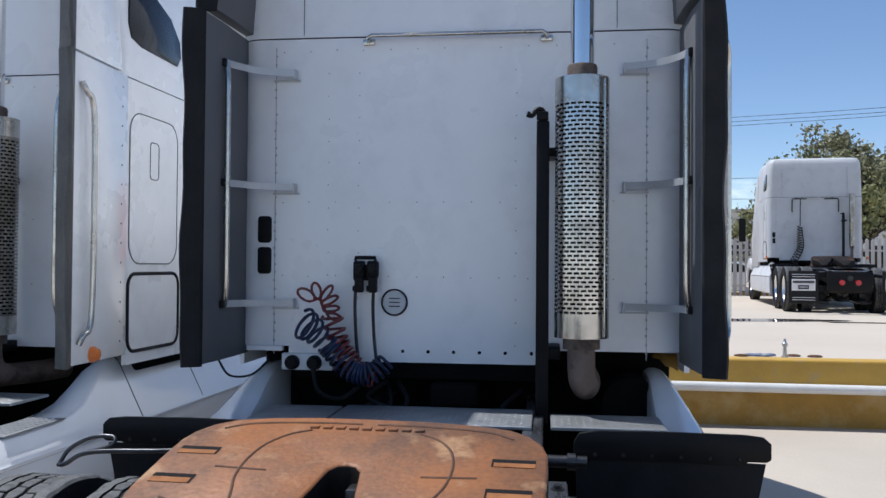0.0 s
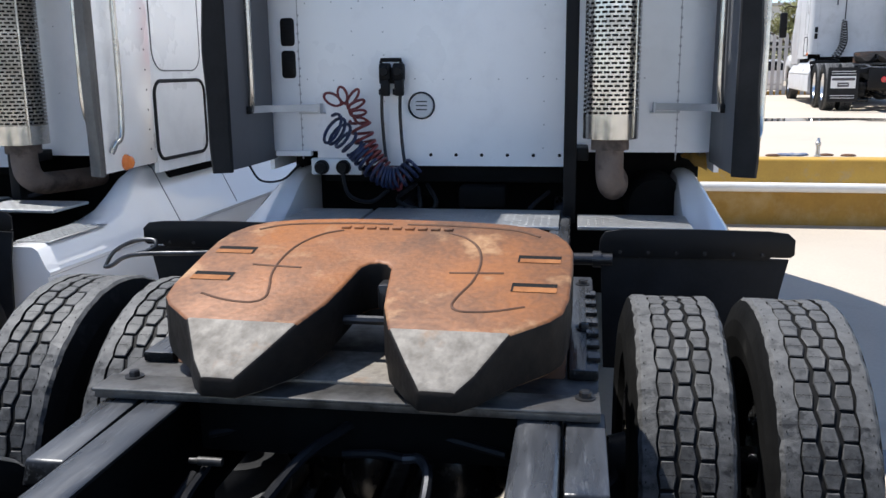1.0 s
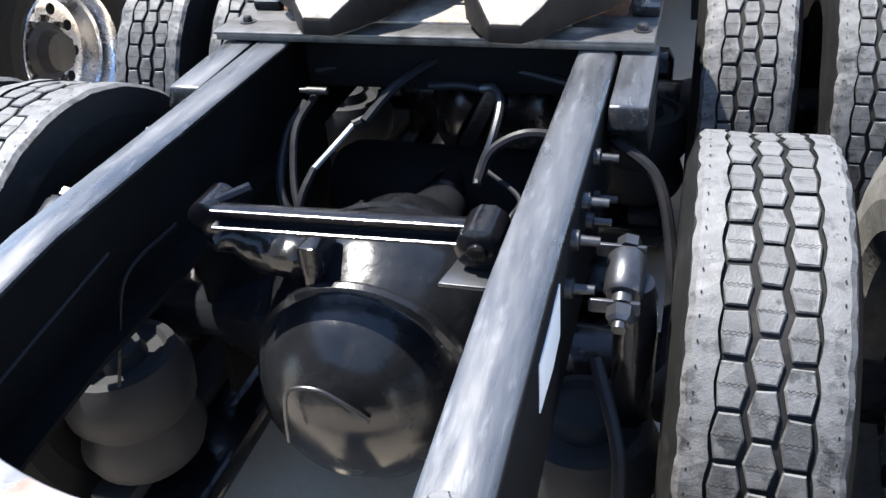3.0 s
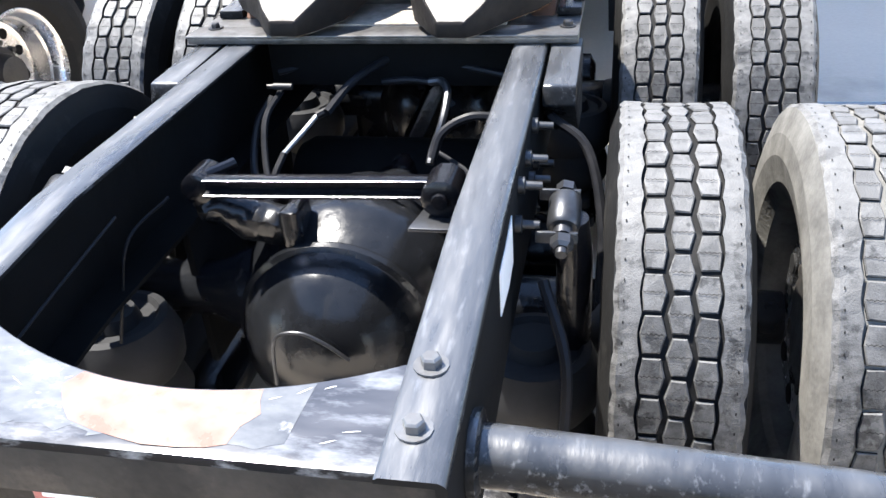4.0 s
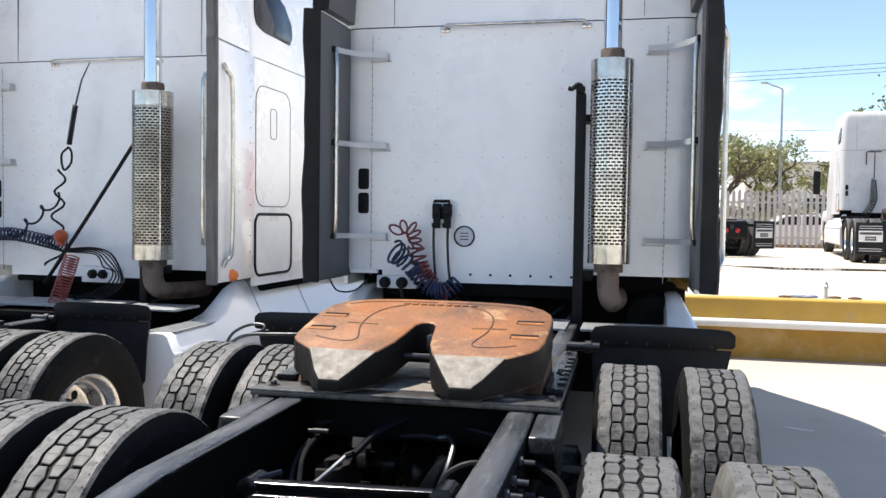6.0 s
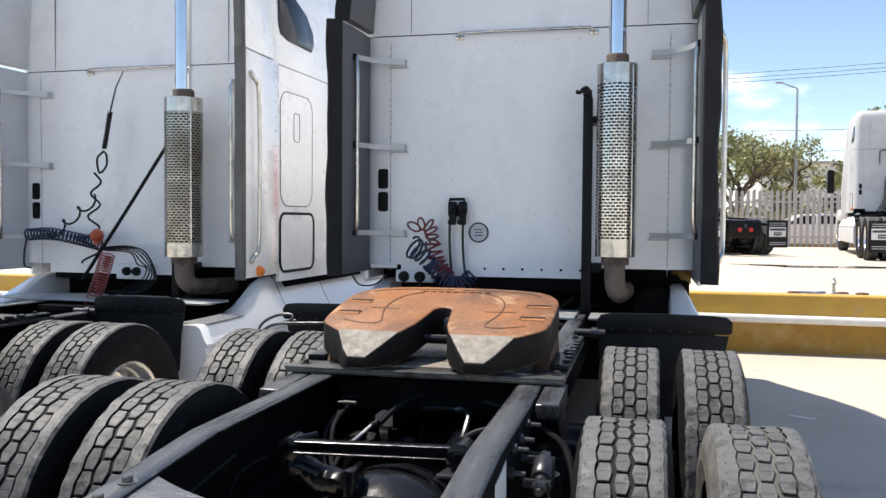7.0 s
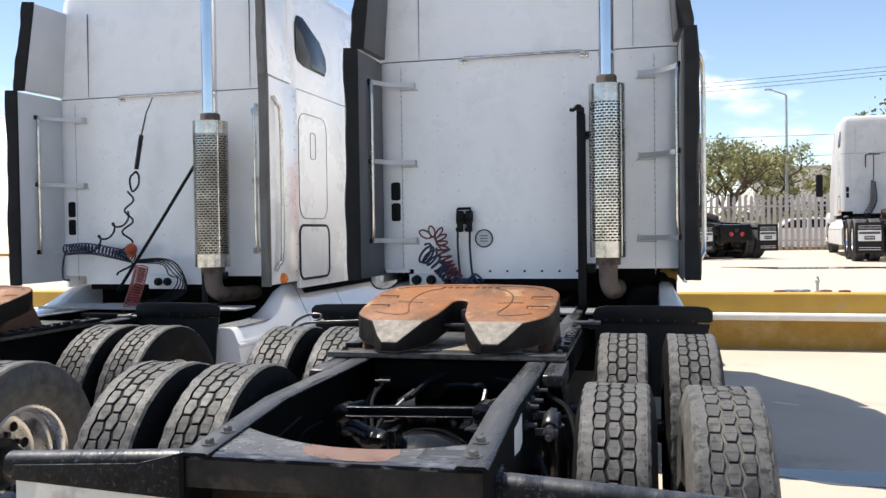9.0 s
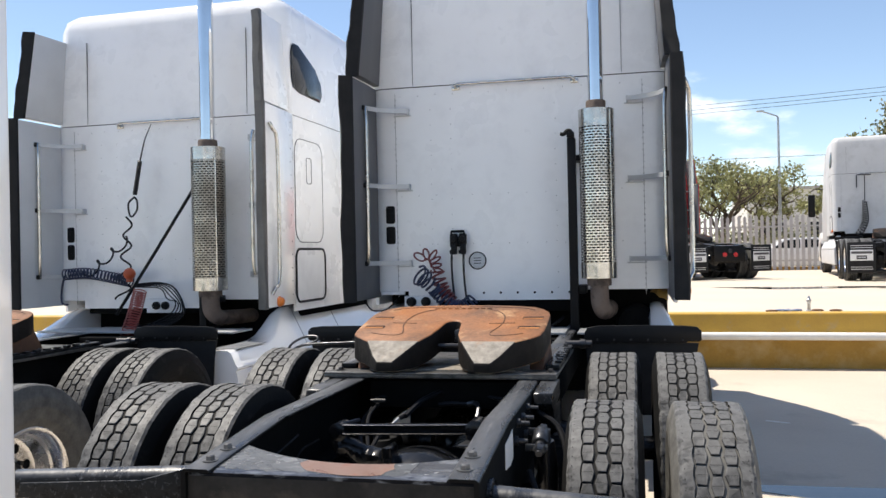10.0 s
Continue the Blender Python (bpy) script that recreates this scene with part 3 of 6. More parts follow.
def make_cab(truck, paint):
    # sleeper box below the seam, then above it, then the cab and the bonnet
    bm = bmesh.new()
    stack(bm, [ring_of(1.26, 1.165, 0.0, 2.1, 0.14, 8), ring_of(2.842, 1.165, 0.0, 2.1, 0.14, 8)])
    body = part("sleeper_body", bm, paint, truck)
    bm = bmesh.new()
    box(bm, -0.86, 0.44, 0.0, 0.025, 1.187, 1.26)
    part("lower_skirt", bm, paint, body)
    for s in (-1, 1):
        bm = bmesh.new()
        box(bm, min(s * 1.14, s * 1.165), max(s * 1.14, s * 1.165), 0.12, 2.1, 1.15, 1.26)
        part("side_skirt", bm, paint, body)
    bm = bmesh.new()
    stack(bm, [ring_of(2.842, 1.158, 0.008, 2.1, 0.14, 8), ring_of(2.85, 1.158, 0.008, 2.1, 0.14, 8)])
    part("seam", bm, GROOVE, truck)
    bm = bmesh.new()
    stack(bm, [ring_of(2.85, 1.163, 0.0, 2.1, 0.14, 8), ring_of(3.4, 1.15, 0.01, 2.12, 0.14, 8), ring_of(3.72, 1.135, 0.02, 2.1, 0.15, 8),
               ring_of(3.82, 1.11, 0.04, 1.95, 0.16, 8), ring_of(3.87, 1.05, 0.09, 1.7, 0.16, 8), ring_of(3.89, 0.93, 0.22, 1.4, 0.16, 8)])
    part("sleeper_roof", bm, paint, truck)
    bm = bmesh.new()
    prism(bm, [(2.1, 1.0), (2.1, 3.66), (2.5, 3.4), (2.9, 2.95), (3.45, 2.1), (3.6, 1.95), (3.6, 1.0)], "x", -1.17, 1.17, 0.06)
    part("cab_body", bm, paint, truck)
    bm = bmesh.new()
    prism(bm, [(3.6, 0.55), (3.6, 1.93), (4.2, 1.8), (4.75, 1.55), (4.95, 1.2), (5.0, 0.55)], "x", -0.86, 0.86, 0.07)
    part("bonnet", bm, paint, truck)
    for s in (-1, 1):
        bm = bmesh.new()
        prism(bm, [(3.62, 0.9), (3.7, 1.12), (3.9, 1.28), (4.3, 1.27), (4.7, 1.1), (4.95, 0.85), (4.95, 0.5), (4.62, 0.5), (4.5, 0.95), (3.75, 0.95)], "x",
              s * 0.86 if s > 0 else -1.2, 1.2 if s > 0 else -0.86, 0.03)
        part("fender", bm, paint, truck)
    bm = bmesh.new()
    box(bm, -1.2, 1.2, 4.98, 5.12, 0.35, 0.72, 0.04)
    part("bumper", bm, CHROME, truck)
    bm = bmesh.new()
    prism(bm, [(2.97, 2.86), (3.44, 2.14), (3.47, 2.16), (3.0, 2.89)], "x", -1.02, 1.02)
    part("windscreen", bm, GLASS_DARK, truck)
    for s in (-1, 1):
        # side window, luggage doors, grab rail and marker lamp
        bm = bmesh.new()
        outline = [(0.12, 3.17), (0.12, 3.4), (0.16, 3.475), (0.27, 3.48), (0.64, 3.34), (0.77, 3.22), (0.79, 3.12), (0.74, 3.05), (0.27, 3.06), (0.15, 3.09)]
        xo = s * 1.152
        prism(bm, outline, "x", min(xo, xo + s * 0.012), max(xo, xo + s * 0.012), 0.003)
        part("sleeper_window", bm, GLASS_DARK, truck, "dark tinted window with a rubber seal")
        for name, (y0, y1, z0, z1, r), dark in (("luggage_door", (0.14, 0.74, 1.75, 2.65, 0.12), False), ("tool_door", (0.14, 0.76, 1.235, 1.675, 0.07), True)):
            door = part(name, prism(bmesh.new(), rounded(y0, y1, z0, z1, r, 6), "x", min(s * 1.16, s * 1.1675), max(s * 1.16, s * 1.1675)), paint, truck, "flush white hatch")
            bm = bmesh.new()
            w = 0.011 if dark else 0.004
            loop = rounded(y0 - w, y1 + w, z0 - w, z1 + w, r + w, 6)
            sweep(bm, [(s * 1.167, y, z) for y, z in loop + loop[:2]], w, 6)
            part("seal", bm, RUBBER if dark else GREY_PANEL, door)
            if not dark:
                bm = bmesh.new()
                loop = rounded(0.38, 0.49, 2.27, 2.5, 0.03, 4)
                sweep(bm, [(s * 1.168, y, z) for y, z in loop + loop[:2]], 0.0035, 6)
                part("latch", bm, GREY_PANEL, door)
        bm = bmesh.new()
        sweep(bm, spline([(s * x, y, z) for x, y, z in ((1.212, -0.44, 2.7), (1.232, -0.425, 2.65), (1.248, -0.38, 2.55), (1.25, -0.37, 2.0), (1.248, -0.38, 1.46), (1.232, -0.425, 1.37), (1.212, -0.44, 1.32))], 6), 0.016, 10)
        part("grab_rail", bm, STAINLESS, truck, "bent steel grab rail on the side of the sleeper")
        bm = bmesh.new()
        lathe(bm, [(0, 0.044), (s * 0.012, 0.044), (s * 0.02, 0.038), (s * 0.036, 0.033), (s * 0.046, 0.018)], 20, (s * 1.193, -0.28, 1.255))
        part("marker_lamp", bm, AMBER, truck, "round amber marker lamp")
        # side extenders: grey inner panel, painted outer skin, black rubber edge
        for z0, z1, upper in ((1.215, 2.85, False), (2.875, 3.62, True)):
            inset, back = (0.03, 0.05) if upper else (0.0, 0.0)

            def slab(outline):
                """Extrudes a plan outline upwards; the upper extender leans in and forwards."""
                bmx = bmesh.new()
                low = [bmx.verts.new((s * (x - inset), y + back, z0)) for x, y in outline]
                high = [bmx.verts.new((s * (x - inset - (0.05 if upper else 0)), y + back + (0.08 if upper and y < -0.1 else 0), z1)) for x, y in outline]
                bmx.faces.new(low)
                bmx.faces.new(high[::-1])
                for i in range(len(low)):
                    j = (i + 1) % len(low)
                    bmx.faces.new((low[j], low[i], high[i], high[j]))
                bmesh.ops.recalc_face_normals(bmx, faces=bmx.faces)
                bmesh.ops.bevel(bmx, geom=list(bmx.edges), offset=0.004, segments=2, affect="EDGES", profile=0.5)
                return bmx
            extender = part("side_extender", slab([(1.182, -0.492), (1.206, -0.492), (1.19, -0.2), (1.173, 0.1), (1.15, 0.1)]), paint, truck)
            part("inner_panel", slab([(1.1, 0.02), (1.105, -0.3), (1.118, -0.492), (1.18, -0.492), (1.146, 0.1), (1.112, 0.1)]), GREY_PANEL, extender, "grey moulded inner panel")
            bmx = bmesh.new()
            n = 24
            rings = []
            for i in range(n + 1):
                t = i / n
                z = z0 - 0.01 + (z1 - z0 + 0.02) * t
                wob = 0.007 * math.sin(t * 9 + s) + 0.004 * math.sin(t * 23)
                base = [(1.118, -0.494), (1.207, -0.494), (1.212 + wob, -0.53), (1.2 + wob, -0.545), (1.125 + 0.4 * wob, -0.512)]
                rings.append([bmx.verts.new((s * (x - inset - (0.05 * t if upper else 0)), y + back + (0.08 * t if upper else 0), z)) for x, y in base])
            for a, b in zip(rings, rings[1:]):
                for i in range(5):
                    bmx.faces.new((a[i], a[(i + 1) % 5], b[(i + 1) % 5], b[i]))
            bmx.faces.new(rings[0][::-1])
            bmx.faces.new(rings[-1])
            part("rubber_edge", bmx, RUBBER, extender, "black flexible rubber edge strip")
        # rivets where the extender laps the body
        bm = bmesh.new()
        for k in range(14):
            lathe(bm, [(0, 0.006), (s * 0.002, 0.005), (s * 0.003, 0.002)], 8, (s * 1.178, 0.03, 1.3 + 0.113 * k))
        tagged(part("rivets", bm, GREY_PANEL, truck), kind="stuff")
        # three brackets and the long handrail between extender and rear wall
        bm = bmesh.new()
        sweep(bm, spline([(s * 1.097, -0.29, 2.67), (s * 1.088, -0.298, 2.61), (s * 1.083, -0.302, 2.5), (s * 1.083, -0.302, 2.0), (s * 1.083, -0.302, 1.64), (s * 1.088, -0.298, 1.53), (s * 1.097, -0.29, 1.475)], 6), 0.0155, 10)
        part("handrail", bm, STAINLESS, truck, "tall aluminium handrail beside the rear wall")
        for z in (2.655, 2.072, 1.483):
            bm = bmesh.new()
            pts = spline([(s * 1.098, -0.3, z + 0.002), (s * 1.05, -0.2, z + 0.002), (s * 1.0, -0.14, z), (s * 0.92, -0.08, z), (s * 0.83, -0.05, z)], 5)
            rows = [[bm.verts.new((p.x, p.y + dy2, p.z + dz)) for dy2, dz in ((-0.004, -0.017), (0.004, -0.017), (0.004, 0.017), (-0.004, 0.017))] for p in pts]
            for a, b in zip(rows, rows[1:]):
                for i in range(4):
                    bm.faces.new((a[i], a[(i + 1) % 4], b[(i + 1) % 4], b[i]))
            bm.faces.new(rows[0][::-1])
            bm.faces.new(rows[-1])
            box(bm, s * 0.83 - 0.006, s * 0.83 + 0.006, -0.055, 0.001, z - 0.03, z + 0.02)
            box(bm, s * 0.81 if s > 0 else -0.95, 0.95 if s > 0 else -0.81, -0.008, 0.002, z - 0.034, z - 0.024)
            part("bracket", bm, ALLOY, truck, "flat aluminium stay bolted to the rear wall")
            bm = bmesh.new()
            box(bm, s * 1.104 - 0.016, s * 1.104 + 0.016, -0.325, -0.275, z - 0.018, z + 0.02, 0.006)
            part("clamp", bm, BLACK_PLASTIC, truck)
    # panels, rivets and fittings of the rear wall
    for x, z0, z1 in ((-0.795, 2.86, 3.6), (0.795, 2.86, 3.6), (-0.94, 1.22, 2.8), (0.94, 1.22, 2.8)):
        bm = bmesh.new()
        box(bm, x - 0.0018, x + 0.0018, -0.002, 0.01, z0, z1)
        part("panel_joint", bm, GREY_PANEL if z0 > 2 else RIVET, truck)
    bm = bmesh.new()
    rng = random.Random(3)
    spots = [(s * 0.94, 1.25 + 0.043 * k) for s in (-1, 1) for k in range(36)]
    spots += [(x, 1.28 + 0.115 * k) for x in (-0.66, -0.5, 0.3) for k in range(13)]
    spots += [(-0.9 + 0.14 * k, z) for z in (2.78, 2.0, 1.62) for k in range(13)]
    for x, z in spots:
        if rng.random() < 0.9:
            big = 1.5 if abs(x) == 0.94 else 0.9
            lathe(bm, [(0, 0.0042 * big), (-0.0022, 0.0036 * big), (-0.003, 0.0015 * big)], 8, (x + rng.uniform(-0.003, 0.003), 0, z + rng.uniform(-0.004, 0.004)), "y")
    tagged(part("rivets", bm, RIVET, truck), kind="stuff")
    for z0, z1 in ((1.79, 1.928), (1.63, 1.768)):
        bm = bmesh.new()
        prism(bm, rounded(-1.03, -0.957, z0, z1, 0.018, 4), "y", -0.007, 0.003, 0.002)
        for k in range(6):
            z = z0 + 0.02 + k * 0.02
            box(bm, -1.02, -0.967, -0.012, -0.005, z, z + 0.006)
        part("air_vent", bm, BLACK_PLASTIC, truck, "small black louvred vent")
    bm = bmesh.new()
    sweep(bm, [(-0.45, -0.01, 2.815), (-0.45, -0.05, 2.825), (-0.43, -0.055, 2.838), (0.43, -0.055, 2.838), (0.45, -0.05, 2.825), (0.45, -0.01, 2.815)], 0.011, 10)
    for s in (-1, 1):
        box(bm, s * 0.45 - 0.03, s * 0.45 + 0.03, -0.02, 0.001, 2.80, 2.83, 0.004)
    part("hose_rail", bm, STAINLESS, truck, "polished horizontal rail along the wall seam")
    # underbody below the sleeper, its shade put into the near-black colour
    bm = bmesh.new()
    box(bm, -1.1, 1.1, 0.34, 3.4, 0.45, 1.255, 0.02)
    part("underbody", bm, SHADE_BLACK, truck, "underbody below the sleeper, near-black for the shade there")
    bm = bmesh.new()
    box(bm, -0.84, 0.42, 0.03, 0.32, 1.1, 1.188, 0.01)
    part("cross_sill", bm, SHADE_BLACK, truck)
    for s in (-1, 1):
        # chassis fairing with its step
        stations = [(-1.08, 0.905), (-0.6, 0.91), (-0.42, 0.925), (-0.28, 0.955), (-0.14, 1.02), (0.0, 1.10), (0.12, 1.14), (0.4, 1.15), (1.0, 1.15), (2.0, 1.15), (3.3, 1.15)]
        bm = bmesh.new()
        rows = []
        for y, z in stations:
            sec = [(0.95, z - 0.06), (0.965, z - 0.015), (0.99, z), (1.03 + 0.52 * (1.15 - z), z), (1.06 + 0.52 * (1.15 - z), z - 0.02), (1.225, 0.80), (1.24, 0.785), (1.24, 0.77), (1.225, 0.76), (1.24, 0.70), (1.235, 0.36), (1.2, 0.33), (1.0, 0.33), (0.95, 0.5)]
            rows.append([bm.verts.new((s * x, y, zz)) for x, zz in sec])
        for a, b in zip(rows, rows[1:]):
            for i in range(len(a)):
                j = (i + 1) % len(a)
                bm.faces.new((a[i], a[j], b[j], b[i]))
        bm.faces.new(rows[0][::-1])
        bm.faces.new(rows[-1])
        fairing = part("chassis_fairing", bm, WHITE_GLOSS if paint is WHITE else paint, truck, "white glossy fairing panel with a step")
        bm = bmesh.new()
        box(bm, s * 1.0 if s > 0 else -1.19, 1.19 if s > 0 else -1.0, -0.98, -0.5, 0.908, 0.914, 0.002)
        for i in range(5):
            for k in range(12):
                box(bm, s * (1.015 + 0.033 * i), s * (1.035 + 0.033 * i), -0.97 + 0.039 * k, -0.95 + 0.039 * k, 0.914, 0.917)
        part("step_tread", bm, GALVANISED, fairing, "worn metal step tread plate")
        for y in (0.22, 1.05):
            bm = bmesh.new()
            line = [(1.035, 1.152), (1.062, 1.132), (1.227, 0.801)]
            prism(bm, [(s * x, z) for x, z in line] + [(s * (x - 0.01), z) for x, z in line[::-1]], "y", y, y + 0.007)
            part("panel_gap", bm, GREY_PANEL, fairing)
        # splash guard ahead of the drive wheels
        bm = bmesh.new()
        outline = [(0.553, 0.985), (0.555, 1.05), (0.575, 1.08), (0.64, 1.09), (0.9, 1.093), (1.15, 1.09), (1.215, 1.083), (1.24, 1.06), (1.24, 1.005), (1.225, 0.995), (1.16, 0.995), (1.15, 0.985)]
        prism(bm, [(s * x, z) for x, z in outline], "y", -1.15, -1.138, 0.003)
        guard = part("splash_guard", bm, BLACK_PLASTIC, truck, "black plastic splash guard ahead of the drive wheels")
        bm = bmesh.new()
        prism(bm, [(s * 0.56, 1.0), (s * 1.225, 0.985), (s * 1.2, 0.86), (s * 1.185, 0.62), (s * 1.14, 0.55), (s * 0.58, 0.55)], "y", -1.132, -1.12)
        part("guard_sheet", bm, RUBBER, guard)
        for k in range(6):
            bm = bmesh.new()
            bolt(bm, (s * (0.63 + 0.1 * k), -1.15, 1.005), "y", 0.0055, -0.006)
            part("guard_bolt", bm, STEEL_DARK, guard)
        bm = bmesh.new()
        sweep(bm, [(s * 0.44, -1.19, 0.985), (s * 0.6, -1.19, 0.985)], 0.022, 10)
        lathe(bm, [(s * 0.53, 0.03), (s * 0.56, 0.03)], 14, (0, -1.19, 0.985))
        part("guard_bracket", bm, STEEL_DARK, guard)


def make_exhaust(truck):
    cx, cy = 0.615, -0.28
    bm = bmesh.new()
    lathe(bm, [(1.36, 0.108), (2.53, 0.108)], 32, (cx, cy, 0), "z")
    # near-black core, so the slots show painted shade
    muffler = part("muffler", bm, SHADE_BLACK, truck, "upright exhaust silencer inside a slotted heat shield")
    # slotted shield, real slots in brick bond
    cols, rows, r = 96, 100, 0.124
    z0, z1 = 1.455, 2.44
    bm = bmesh.new()
    grid = [[bm.verts.new((cx + r * math.cos(math.tau * i / cols), cy + r * math.sin(math.tau * i / cols), z0 + (z1 - z0) * j / rows)) for i in range(cols)] for j in range(rows + 1)]
    for j in range(rows):
        for i in range(cols):
            shift = 2 if (j // 2) % 2 else 0
            if j % 2 == 1 and (i + shift) % 4 != 0 and 1 <= j < rows - 1:
                continue
            bm.faces.new((grid[j][i], grid[j][(i + 1) % cols], grid[j + 1][(i + 1) % cols], grid[j + 1][i]))
    shield = part("heat_shield", bm, STAINLESS, muffler, "slotted stainless steel heat shield, tanned by heat")
    bm = bmesh.new()
    for a, b in ((1.352, 1.455), (2.44, 2.545)):
        lathe(bm, [(a, 0.118), (a, 0.1245), (b, 0.1245), (b, 0.118)], 40, (cx, cy, 0), "z", closed=True)
    sweep(bm, [(cx + 0.1, cy - 0.078, 1.36), (cx + 0.1, cy - 0.078, 2.53)], 0.006, 6)
    part("shield_band", bm, STAINLESS, muffler)
    bm = bmesh.new()
    lathe(bm, [(2.5, 0.07), (2.6, 0.07), (2.61, 0.065)], 28, (cx, cy, 0), "z")
    part("collar", bm, RUST_PIPE, muffler, "rust-tinged pipe clamp")
    bm = bmesh.new()
    lathe(bm, [(2.6, 0.055), (4.0, 0.055), (4.0, 0.05), (2.7, 0.05)], 28, (cx, cy, 0), "z")
    part("tailpipe", bm, CHROME, muffler, "chrome exhaust stack reflecting the sky")
    bm = bmesh.new()
    sweep(bm, spline([(cx, cy, 1.37), (cx, cy, 1.24), (cx + 0.005, cy + 0.02, 1.165), (cx + 0.02, cy + 0.08, 1.12), (cx + 0.035, cy + 0.2, 1.11), (cx + 0.05, cy + 0.45, 1.1), (cx + 0.05, cy + 0.7, 1.1)], 6), 0.064, 18)
    lathe(bm, [(1.30, 0.085), (1.36, 0.085)], 24, (cx, cy, 0), "z")
    part("exhaust_elbow", bm, RUST_PIPE, muffler, "pale heat-stained exhaust elbow")
    bm = bmesh.new()
    box(bm, 0.405, 0.465, -0.27, -0.2, 0.95, 2.36, 0.008)
    box(bm, 0.42, 0.52, -0.22, -0.02, 1.24, 1.3, 0.006)
    box(bm, 0.42, 0.52, -0.22, -0.02, 2.2, 2.24, 0.006)
    sweep(bm, spline([(0.44, -0.25, 2.34), (0.435, -0.26, 2.4), (0.41, -0.27, 2.41), (0.385, -0.27, 2.385), (0.36, -0.27, 2.39)], 5), 0.014, 8)
    box(bm, 0.405, 0.46, -0.285, -0.255, 2.36, 2.4, 0.006)
    part("exhaust_post", bm, BLACK_PLASTIC, truck, "black steel post carrying the exhaust")


def make_chassis(truck):
    for s in (-1, 1):
        bm = bmesh.new()
        sec = [(0.445, 0.0), (0.441, 0.006), (0.434, 0.010), (0.362, 0.010), (0.356, 0.006), (0.355, 0.0), (0.43, 0.0), (0.43, -0.255), (0.355, -0.255), (0.355, -0.265), (0.445, -0.265)]
        rows = []
        for y, z in ((4.9, 0.975), (0, 0.975), (-3.58, 0.975), (-3.64, 0.970), (-4.14, 0.924)):
            rows.append([bm.verts.new((s * x, y, z + dz)) for x, dz in sec])
        for a, b in zip(rows, rows[1:]):
            for i in range(len(a)):
                j = (i + 1) % len(a)
                bm.faces.new((a[i], a[j], b[j], b[i]))
        bm.faces.new(rows[0][::-1])
        bm.faces.new(rows[-1])
        # everything below the top flange is coloured near-black for the shade there
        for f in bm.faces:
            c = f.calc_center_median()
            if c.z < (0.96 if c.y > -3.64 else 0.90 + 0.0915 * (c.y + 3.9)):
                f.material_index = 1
        rail = part("frame_rail", bm, [FRAME_BLACK, SHADE_BLACK], truck, "black painted steel chassis rail, pale glare tinted on top, shade-black sides")
        for y in (-3.95, -4.062):
            bm = bmesh.new()
            bolt(bm, (s * 0.39, y, 0.951 + 0.0915 * (y + 3.945)), "z", 0.0145, 0.015)
            part("rail_bolt", bm, BOLT_ZINC, rail, "large hexagonal bolt with a washer")
        for y, z in ((-3.115, 0.945), (-3.26, 0.935), (-3.39, 0.94), (-3.45, 0.89), (-3.2, 0.86), (-3.1, 0.85)):
            bm = bmesh.new()
            lathe(bm, [(0, 0.017), (s * 0.012, 0.017), (s * 0.014, 0.009), (s * 0.045, 0.008)], 10, (s * 0.445, y, z))
            part("stud", bm, GALV_DARK, rail)
        # outrigger gusset below the coupling and the shock absorber
        bm = bmesh.new()
        prism(bm, [(-2.62, 0.985), (-2.95, 0.975), (-2.97, 0.93), (-2.8, 0.80), (-2.62, 0.78)], "x", min(s * 0.452, s * 0.53), max(s * 0.452, s * 0.53), 0.006)
        part("gusset", bm, FRAME_BLACK, truck)
        bm = bmesh.new()
        x = s * 0.532
        head, nose = Vector((x, -3.335, 0.912)), Vector((x, -3.485, 0.862))

        def along(t):
            return head.lerp(nose, t)
        sweep(bm, [along(0.0), along(0.12)], 0.02, 6)
        sweep(bm, [along(0.2), along(0.24), along(0.66), along(0.7)], [0.026, 0.031, 0.031, 0.026], 20)
        sweep(bm, [along(0.7), along(0.82)], 0.018, 14)
        sweep(bm, [along(0.86), along(0.98), along(1.02)], [0.022, 0.022, 0.015], 6)
        sweep(bm, [along(1.02), along(1.1)], 0.011, 10)
        for t in (0.14, 0.83):
            c = along(t)
            box(bm, min(s * 0.482, s * 0.56), max(s * 0.482, s * 0.56), c.y - 0.004, c.y + 0.004, c.z - 0.012, c.z + 0.012, 0.002)
        shock = part("shock_absorber", bm, GALV_DARK, truck, "shock absorber with steel bushings and nut")
        bm = bmesh.new()
        sweep(bm, [(x + s * 0.018, -3.41, 0.885), (x + s * 0.02, -3.40, 0.80), (x + s * 0.02, -3.36, 0.30)], [0.028, 0.036, 0.036], 18)
        part("shock_tube", bm, GREASY, shock, "black shock absorber tube")
        for yy in (REAR_AXLE, FRONT_AXLE):
            bm = bmesh.new()
            lathe(bm, [(0.30, 0.09), (0.33, 0.12), (0.37, 0.135), (0.42, 0.12), (0.44, 0.115), (0.47, 0.135), (0.53, 0.14), (0.57, 0.125), (0.588, 0.118), (0.592, 0.1), (0.58, 0.09), (0.58, 0.06), (0.61, 0.05), (0.612, 0.03)], 28, (s * 0.475, yy - 0.26, 0), "z")
            box(bm, s * 0.5 - 0.05, s * 0.5 + 0.05, yy - 0.4, yy + 0.4, 0.24, 0.305, 0.015)
            part("air_spring", bm, RUBBER, truck, "black rubber air spring bellows")
        for yy in (REAR_AXLE, FRONT_AXLE):
            bm = bmesh.new()
            lathe(bm, [(0.0, 0.06), (0.02, 0.085), (0.08, 0.09), (0.1, 0.085), (0.16, 0.085), (0.18, 0.05)], 18, (s * 0.36, yy + 0.28, 0.5), "x")
            part("brake_chamber", bm, GREASY, truck)
